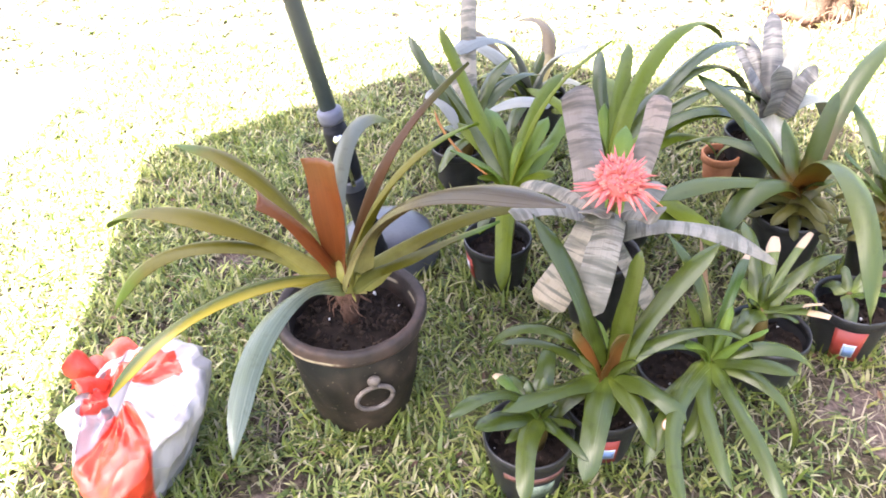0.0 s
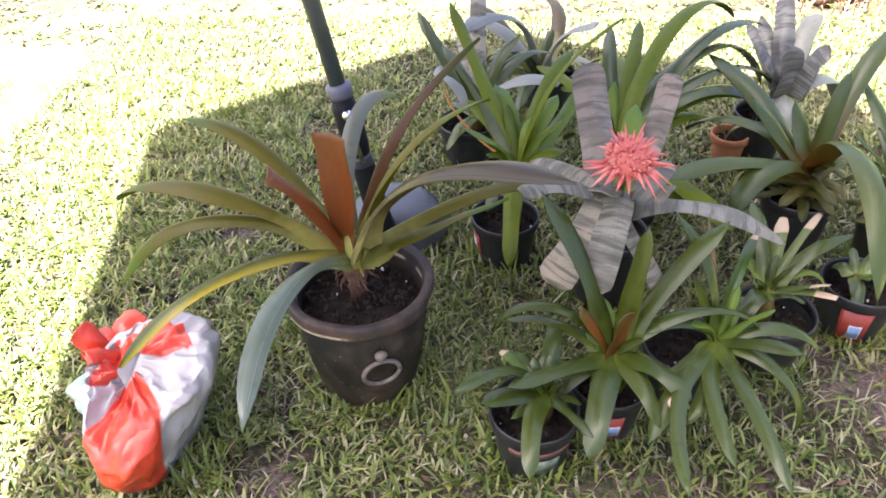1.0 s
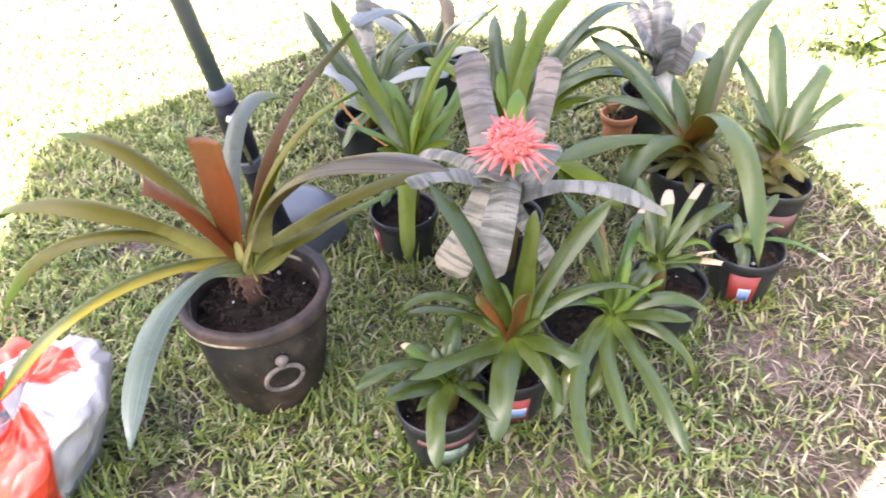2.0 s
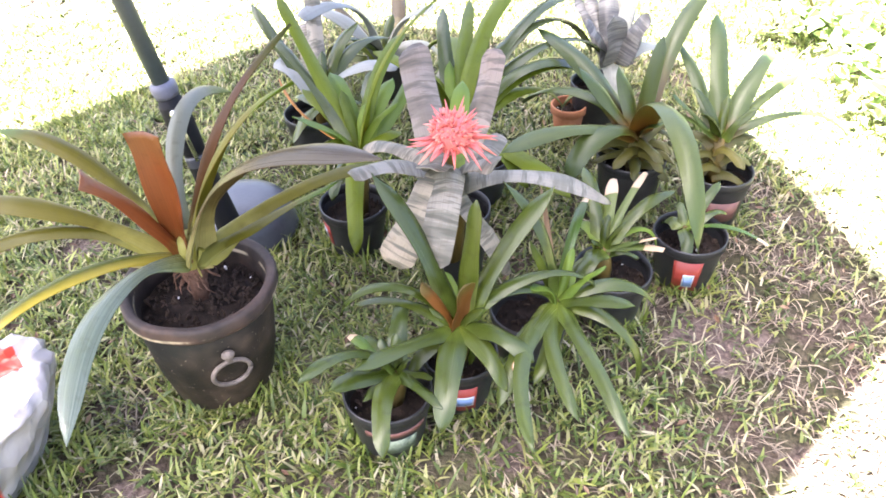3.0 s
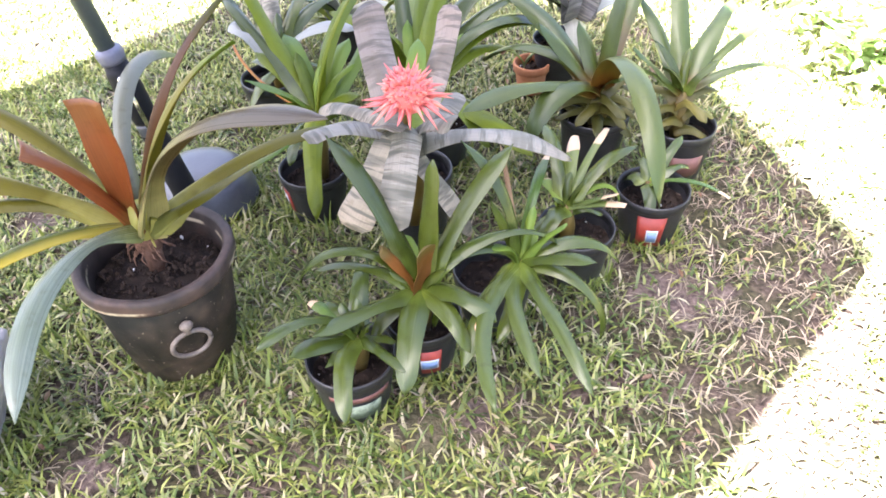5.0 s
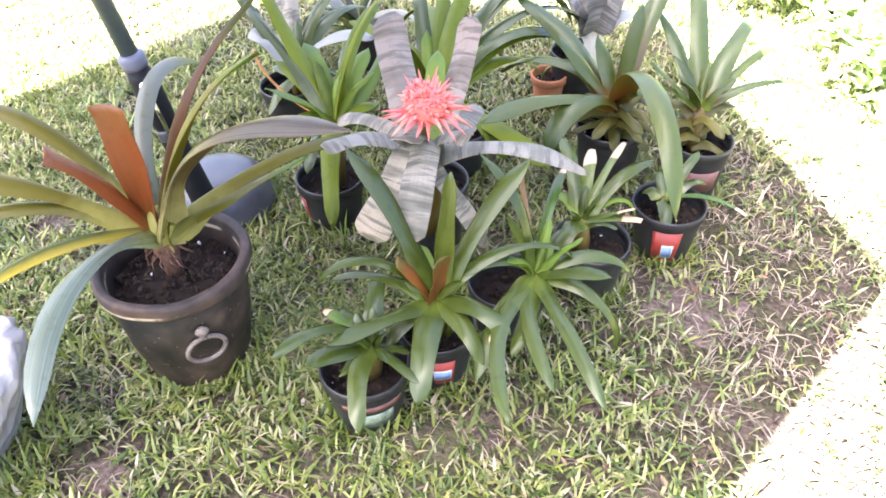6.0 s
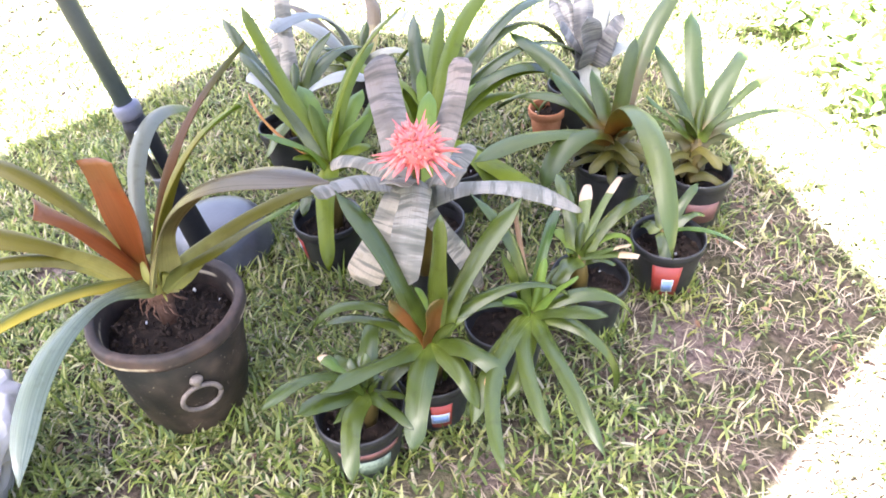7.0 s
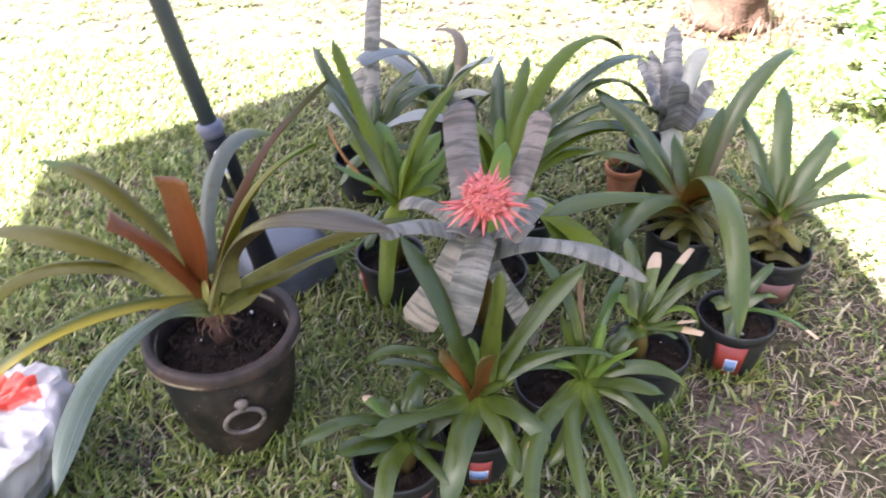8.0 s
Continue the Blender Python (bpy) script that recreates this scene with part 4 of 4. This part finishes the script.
CROWN_K = (0.503, 1.89, 0.195)
LEAVES_K = [
    (61, 74, 120, -16, 0.737, 0.042, "lime"),
    (44, 57, 85, 1, 0.680, 0.050, "bluegrey"),
    (99, 53, 38, -14, 0.378, 0.043, "bluegrey"),
    (64, 53, 117, 69, 0.593, 0.045, "lime"),
    (35, 53, 110, -6, 0.676, 0.052, "bluegrey"),
    (27, 41, 101, 5, 0.419, 0.052, "lime"),
    (47, 63, 130, -14, 0.729, 0.056, "bluegrey"),
    (-59, 38, 91, 1, 0.302, 0.060, "lime"),
    (115, 69, 108, 14, 0.302, 0.049, "lime"),
    (88, 58, 51, 7, 0.225, 0.035, "young"),
    (-59, 23, 49, 9, 0.398, 0.056, "lime"),
    (56, 40, 22, 21, 0.313, 0.038, "lime"),
    (20, 60, 118, 6, 0.52, 0.048, "bluegrey"),
    (30, 46, 84, -8, 0.50, 0.050, "lime"),
    (75, 66, 60, 4, 0.40, 0.044, "lime"),
    (130, 60, 70, 8, 0.34, 0.044, "lime"),
]
plant, pot = bromeliad("long-leaved green bromeliad in a black plastic nursery pot", (0.560, 1.887), CROWN_K, LEAVES_K, 75, fill=(4, 3, True))

CROWN_M = (0.142, 2.179, 0.165)
LEAVES_M = [
    (105, 57, 45, -4, 0.255, 0.059, "banded"),
    (135, 38, 15, -15, 0.373, 0.039, "bluegrey"),
    (94, 61, 47, -4, 0.528, 0.046, "banded"),
    (50, 55, 88, -4, 0.350, 0.042, "bluegrey"),
    (-24, 66, 78, -0, 0.296, 0.046, "grey"),
    (64, 58, 63, -3, 0.297, 0.042, "green"),
    (140, 45, 43, -4, 0.187, 0.049, "grey"),
]
plant, pot = bromeliad("grey banded bromeliad in a black nursery pot", (0.111, 2.175), CROWN_M, LEAVES_M, 77, fill=(2, 3))

CROWN_N = (0.327, 2.518, 0.125)
LEAVES_N = [
    (136, 47, 46, -2, 0.348, 0.044, "purple"),
    (-136, 87, 104, -2, 0.446, 0.050, "grey"),
    (54, 39, 65, 75, 0.537, 0.046, "purple"),
    (56, 27, 13, 37, 0.305, 0.041, "green"),
    (143, 37, 134, 2, 0.280, 0.049, "bluegrey"),
    (13, 47, 182, -0, 0.345, 0.048, "grey"),
    (-32, 78, 65, 1, 0.289, 0.050, "grey"),
    (165, 62, 64, -10, 0.30, 0.055, "grey"),
    (146, 40, 117, -3, 0.303, 0.048, "green"),
]
plant, pot = bromeliad("silver arching bromeliad in a pot in the sun", (0.358, 2.519), CROWN_N, LEAVES_N, 78, fill=(2, 3))

CROWN_T = (0.98, 2.162, 0.23)
LEAVES_T = [
    (90, 53, 39, -12, 0.339, 0.060, "darkband"),
    (67, 55, 49, -8, 0.283, 0.052, "grey"),
    (50, 49, 66, -2, 0.183, 0.085, "darkband"),
    (114, 41, 29, -10, 0.253, 0.045, "darkband"),
    (107, 42, 24, -16, 0.264, 0.050, "darkband"),
    (31, 33, 111, -4, 0.292, 0.057, "grey"),
    (-105, 15, 79, 12, 0.137, 0.055, "grey"),
    (-72, 100, 0, 7, 0.135, 0.085, "darkband"),
    (63, 48, 56, 2, 0.254, 0.055, "darkband"),
    (160, 70, 30, 0, 0.15, 0.075, "darkband"),
    (10, 72, 35, 0, 0.16, 0.075, "darkband"),
]
plant, pot = bromeliad("stiff silver banded bromeliad in a black nursery pot", (0.955, 2.215), CROWN_T, LEAVES_T, 84, r=0.078, h=0.15, fill=None)

spare = thing("clay_pot", pose(0.868, 2.185, 0), "small plain terracotta pot on the grass", "flower pot")
clay = part("pot", lathe([(0.037, 0), (0.039, 0.003), (0.047, 0.068), (0.047, 0.070), (0.0535, 0.071), (0.0545, 0.092), (0.053, 0.095), (0.048, 0.094), (0.046, 0.072), (0.035, 0.012)], 40, 0.006), TERRACOTTA, spare)
soil_in(clay, 0.0455, 0.068, 77, 30, 1)

# ---- the coral flower head of the banded bromeliad ----
def flower_head(parent, base, at):
    rnd = random.Random(11)
    head = part("flower_stalk", tube([base, (Vector(base) + Vector(at)) / 2, at], [0.010, 0.009, 0.010], 10), LEAF["olive"], parent, "olive stalk of the flower head")
    bm = bmesh.new()
    bmesh.ops.create_icosphere(bm, subdivisions=3, radius=1, matrix=Matrix.Translation(at) @ Matrix.Diagonal((0.036, 0.036, 0.038, 1)))
    part("flower_core", bm, CORAL, head)

    def spike(d, start, length, width, material, name, droop):
        d = Vector(d).normalized()
        p = Vector(at) + Vector((d.x * 0.040 * start, d.y * 0.040 * start, d.z * 0.041 * start))
        d2 = (d + Vector((0, 0, -droop))).normalized()
        part(name, tube([p, p + d * length * 0.35, p + d * length * 0.35 + d2 * length * 0.65], [width, width * 0.85, 0.0004], 6), material, head)

    golden = math.pi * (3 - math.sqrt(5))
    for i in range(190):
        z = 1 - 1.5 * (i + 0.5) / 190
        a, rr = i * golden, math.sqrt(max(1 - z * z, 0))
        d = Vector((rr * math.cos(a) + rnd.uniform(-0.25, 0.25), rr * math.sin(a) + rnd.uniform(-0.25, 0.25), z + 0.2))
        spike(d, rnd.uniform(0.7, 0.98), rnd.uniform(0.007, 0.017), rnd.uniform(0.0028, 0.0040), CORAL_PALE if i % 3 else CORAL, "floret", rnd.uniform(-0.1, 0.1))
    for i in range(28):
        a = i * golden * 1.7
        z = rnd.uniform(-0.5, 0.12)
        d = Vector((math.cos(a), math.sin(a), z))
        spike(d, 0.85, rnd.uniform(0.032, 0.060), rnd.uniform(0.0038, 0.0054), CORAL if i % 4 else CORAL_PALE, "bract", rnd.uniform(-0.35, 0.5))
    for i in range(9):
        a = i * golden
        d = Vector((0.75 * math.cos(a), 0.6 * math.sin(a), rnd.uniform(0.6, 1.2)))
        spike(d, 0.9, rnd.uniform(0.020, 0.040), 0.0030, CORAL, "bract", 0)
    return head


flower_head(AECHMEA, (CROWN_FLOWER[0] - 0.462, CROWN_FLOWER[1] - 1.578, CROWN_FLOWER[2] - 0.02), (0.442 - 0.462, 1.350 - 1.578, 0.512))

# ---- parasol: leaning pole in a round stand, canopy above the view ----
def parasol():
    jx, jy, jz = -0.147, 1.713, 0.466
    lean = Vector((-0.19, 0.03, 1)).normalized()
    up = lean.to_track_quat("Z", "Y").to_matrix().to_4x4()
    ob = thing("parasol", pose(0, 0, 0), "garden parasol with a dark green pole and hexagonal canopy", "parasol")
    axis = Matrix.Translation((jx, jy, jz)) @ up
    part("pole", tube([axis @ Vector((0, 0, z)) for z in (-0.40, 0.2, 0.9, 1.80)], 0.0188, 20), POLE, ob)
    rim_c, rim_z = Vector((-0.44, 1.72)), 1.95
    apex = Vector((-0.42, 1.745, 2.32))
    corners = [Vector((rim_c.x + rad * math.cos(radians(a)), rim_c.y + rad * math.sin(radians(a)), rim_z)) for a, rad in ((-24.5, 1.313), (36, 1.33), (97, 1.315), (159, 1.283), (226, 1.365), (279, 1.38))]
    for i in range(6):
        a, b = corners[i], corners[(i + 1) % 6]
        bm = bmesh.new()
        grid = []
        for u in range(7):
            row = []
            for w in range(5):
                q = a.lerp(b, w / 4)
                q = apex.lerp(q, u / 6)
                q.z -= 0.05 * math.sin(math.pi * u / 6) * math.sin(math.pi * w / 4)
                row.append(q)
            grid.append(row)
        vt = [[bm.verts.new(q) for q in r] for r in grid]
        vb = [[bm.verts.new(q - Vector((0, 0, 0.002))) for q in r] for r in grid]
        for u in range(6):
            for w in range(4):
                bm.faces.new((vt[u][w], vt[u + 1][w], vt[u + 1][w + 1], vt[u][w + 1]))
                bm.faces.new((vb[u][w], vb[u][w + 1], vb[u + 1][w + 1], vb[u + 1][w]))
        part("canopy_panel", bm, CANVAS, ob)
        part("rib", tube([apex - Vector((0, 0, 0.03)), a - Vector((0, 0, 0.012))], 0.006, 6), POLE, ob)
    # stand
    st = thing("parasol_stand", pose(0, 0, 0), "round grey plastic parasol stand with a black tube and chrome clamp", "parasol stand")
    part("tube", tube([axis @ Vector((0, 0, z)) for z in (-0.42, -0.2, -0.012)], 0.0245, 20), BLACK, st)
    part("collar", tube([axis @ Vector((0, 0, z)) for z in (-0.026, -0.016, -0.004, 0.004, 0.008)], [0.0255, 0.0280, 0.0292, 0.0280, 0.0225], 24), COLLAR, st)
    part("clamp_housing", tube([axis @ Vector((0, 0, z)) for z in (-0.035, -0.05, -0.09, -0.14, -0.165, -0.17)], [0.0255, 0.029, 0.031, 0.029, 0.0265, 0.0245], 24), BLACK, st, "black clamp housing")
    part("lower_sleeve", tube([axis @ Vector((0, 0, z)) for z in (-0.40, -0.36, -0.19, -0.17)], [0.034, 0.030, 0.027, 0.0255], 20), BLACK, st)
    part("grey_band", tube([axis @ Vector((0, 0, z)) for z in (-0.20, -0.198, -0.178, -0.172)], [0.0266, 0.0276, 0.0272, 0.0260], 20), BASEGREY, st)
    out = Vector((0.33, -0.94, 0))
    knob = axis @ Vector((0, 0, -0.055)) + out * 0.032
    bm = bmesh.new()
    bmesh.ops.create_uvsphere(bm, u_segments=14, v_segments=10, radius=0.013, matrix=Matrix.Translation(knob))
    clamp = part("clamp_knob", bm, CHROME, st, "chrome clamp knob")
    part("clamp_lever", tube([knob, axis @ Vector((0, 0, -0.09)) + out * 0.046, axis @ Vector((0, 0, -0.165)) + out * 0.050], [0.004, 0.0045, 0.0055], 8), CHROME, clamp)
    bx, by = -0.058, 1.805
    base = lathe([(0.120, 0.0), (0.131, 0.004), (0.133, 0.014), (0.130, 0.020), (0.124, 0.046), (0.116, 0.072), (0.102, 0.088), (0.078, 0.098), (0.05, 0.103), (0.03, 0.104)], 56)
    part("stand_base", base, BASEGREY, st, "domed grey plastic base", at=pose(bx, by, 0))


parasol()

# ---- plastic sack ----
def sack():
    ob = thing("plastic_sack", pose(-0.422, 1.095, 0), "crumpled red and white plastic soil sack on the grass", "sack")
    bm = bmesh.new()
    uvl = bm.loops.layers.uv.new("UVMap")
    n, m = 110, 48
    rings = []

    def ridge(x, y, z):
        return 1 - 2 * abs(noise.noise((x, y, z)))

    for j in range(m + 1):
        v = j / m
        row = []
        for i in range(n):
            a = 2 * math.pi * i / n - math.pi
            ca, sa = math.cos(a), math.sin(a)
            front = max(0, math.cos(a - radians(-100))) ** 6
            back = max(0, math.cos(a - radians(145))) ** 3
            shoulder = max(0, math.cos(a - radians(10))) ** 2
            # body swells to mid height, folds over at the shoulder, ends in a gathered mouth
            prof = 0.84 + 0.22 * math.sin(math.pi * min(v / 0.62, 1)) if v < 0.62 else 0.84 - 0.66 * ((v - 0.62) / 0.38) ** 1.25
            high = 0.19 * math.sin(math.pi / 2 * min(v / 0.66, 1)) ** 1.1 - 0.02 * max(0, (v - 0.66) / 0.34)
            crease = 0.15 * ridge(ca * 1.5 + 2, sa * 1.5, v * 2.0) + 0.10 * ridge(ca * 3.3, sa * 3.3 + 5, v * 3.5) + 0.035 * ridge(ca * 9, sa * 9, v * 11)
            dist = noise.voronoi((ca * 1.9, sa * 1.9, v * 2.6 + 4))[0]
            fine = noise.voronoi((ca * 4.2 + 7, sa * 4.2, v * 6))[0]
            crease = crease * 0.6 + 0.20 * (0.35 - min(dist[1] - dist[0], 0.8)) + 0.03 * (0.3 - min(fine[1] - fine[0], 0.6))
            k = prof * (1 + crease * (0.5 + v)) * (1 + 0.62 * front * (1 - v) + 0.22 * back * v) * (1 - 0.42 * max(0, math.cos(a - radians(-18))) ** 1.5 * max(0, 1 - v / 0.55) ** 0.8) * (1 - 0.32 * max(0, math.cos(a - radians(212))) * (1 - 0.5 * v)) * (0.70 + 0.30 * min(v / 0.45, 1) ** 0.8)
            x = (0.104 + 0.022 * min(v / 0.5, 1)) * k * ca - 0.045 * v * v
            y = 0.148 * k * sa + 0.03 * v
            z = high * (1 - 0.22 * front - 0.30 * back * v + 0.08 * shoulder) + 0.035 * ridge(ca * 4, sa * 4, v * 5 + 2) * max(0, v - 0.35)
            row.append((bm.verts.new((x, y, max(z, 0.002))), (i / n, v)))
        rings.append(row)
    for lo, hi in zip(rings, rings[1:]):
        for i in range(n):
            cs = (lo[i], lo[(i + 1) % n], hi[(i + 1) % n], hi[i])
            f = bm.faces.new([c[0] for c in cs])
            for k, (lp, c) in enumerate(zip(f.loops, cs)):
                u = c[1][0] + (1 if i == n - 1 and k in (1, 2) else 0)
                lp[uvl].uv = (u, c[1][1])
    bm.faces.new([c[0] for c in rings[0]][::-1])
    for lp in bm.faces.new([c[0] for c in rings[-1]]).loops:
        lp[uvl].uv = (0.5, 1.0)
    body = part("sack_body", bm, BAG, ob)
    # gathered mouth: crumpled red flaps
    rnd = random.Random(5)
    for i in range(13):
        az = 150 + rnd.uniform(-60, 60) if i < 9 else rnd.uniform(0, 360)
        ln, wd = rnd.uniform(0.04, 0.075), rnd.uniform(0.04, 0.075)
        spot = Matrix.Translation((-0.085 + 0.05 * math.cos(radians(az)) * rnd.random(), 0.105 + 0.03 * math.sin(radians(az)), 0.142 + rnd.uniform(-0.01, 0.015)))
        part("mouth_flap", leaf_bm(az, rnd.uniform(15, 60), rnd.uniform(20, 90), rnd.uniform(-70, 70), ln, wd, blunt=True, channel=rnd.uniform(0.3, 1.0), seed=200 + i), RED_FILM, body, "crumpled red plastic edge", at=spot)
    for az, up in ((190, 25), (212, 5)):
        part("corner_flap", leaf_bm(az, up, 70, 40, 0.115, 0.085, blunt=True, channel=0.6, seed=int(az)), GREEN_FILM, body, "pale green printed corner of the sack", at=Matrix.Translation((-0.095, 0.065, 0.132)))


sack()

# ---- shrubs and stump at the lawn's edge ----
def shrub(x, y, spread, height, seed, count):
    rnd = random.Random(seed)
    ob = thing("shrub", pose(x, y, 0), "low leafy green shrub in full sun at the lawn's edge", "shrub", "shrubs at the lawn's edge")
    tips = []
    for i in range(9):
        a, r = rnd.uniform(0, 6.28), spread * rnd.uniform(0.3, 0.95)
        end = Vector((r * math.cos(a), r * math.sin(a), height * rnd.uniform(0.55, 1)))
        part("branch", tube([(0.02 * math.cos(a), 0.02 * math.sin(a), -0.01), end * 0.55 + Vector((0, 0, 0.05)), end], [0.008, 0.005, 0.002], 6), TWIG, ob)
        tips.append(end)
    vs, fs = [], []
    for i in range(count):
        t = tips[rnd.randrange(len(tips))] * rnd.uniform(0.25, 1.05)
        c = t + Vector((rnd.gauss(0, 0.07), rnd.gauss(0, 0.07), rnd.gauss(0, 0.05)))
        c.z = max(c.z, 0.03)
        s = rnd.uniform(0.018, 0.042)
        e = Euler((rnd.gauss(0, 0.6), rnd.gauss(0, 0.6), rnd.uniform(0, 6.28))).to_matrix()
        k = len(vs)
        for q in ((0, -1, 0), (0.42, -0.35, 0.10), (0.45, 0.3, 0.08), (0, 1, -0.15), (-0.45, 0.3, 0.08), (-0.42, -0.35, 0.10), (0, 0, -0.04)):
            vs.append(c + e @ (Vector(q) * s))
        fs += [(k, k + 1, k + 6), (k + 1, k + 2, k + 6), (k + 2, k + 3, k + 6), (k + 3, k + 4, k + 6), (k + 4, k + 5, k + 6), (k + 5, k, k + 6)]
    me = bpy.data.meshes.new("foliage")
    me.from_pydata([tuple(v) for v in vs], [], fs)
    me.materials.append(SHRUB)
    fo = new("foliage", me)
    fo.parent = ob
    tagged(fo, kind="stuff")


for i, (x, y, s, hgt, c) in enumerate(((1.98, 2.08, 0.26, 0.18, 600), (2.02, 2.40, 0.32, 0.24, 800), (1.98, 2.74, 0.30, 0.24, 800), (2.14, 3.08, 0.36, 0.30, 900), (2.16, 3.5, 0.30, 0.28, 700), (2.42, 2.25, 0.36, 0.30, 800), (2.45, 2.75, 0.38, 0.36, 950), (2.55, 3.35, 0.44, 0.40, 1000), (2.4, 4.05, 0.42, 0.36, 700), (2.95, 3.75, 0.5, 0.45, 900), (1.12, 4.05, 0.22, 0.12, 250))):
    shrub(x, y, s, hgt, 30 + i, c)


def stump():
    ob = thing("tree_stump", pose(1.57, 3.62, 0), "weathered brown stump with tufts of grass at the lawn's edge", "stump")
    part("stump_body", lathe([(0.19, -0.01), (0.165, 0.03), (0.145, 0.12), (0.138, 0.24), (0.125, 0.25), (0.05, 0.245)], 40, 0.25), BARK, ob)


stump()
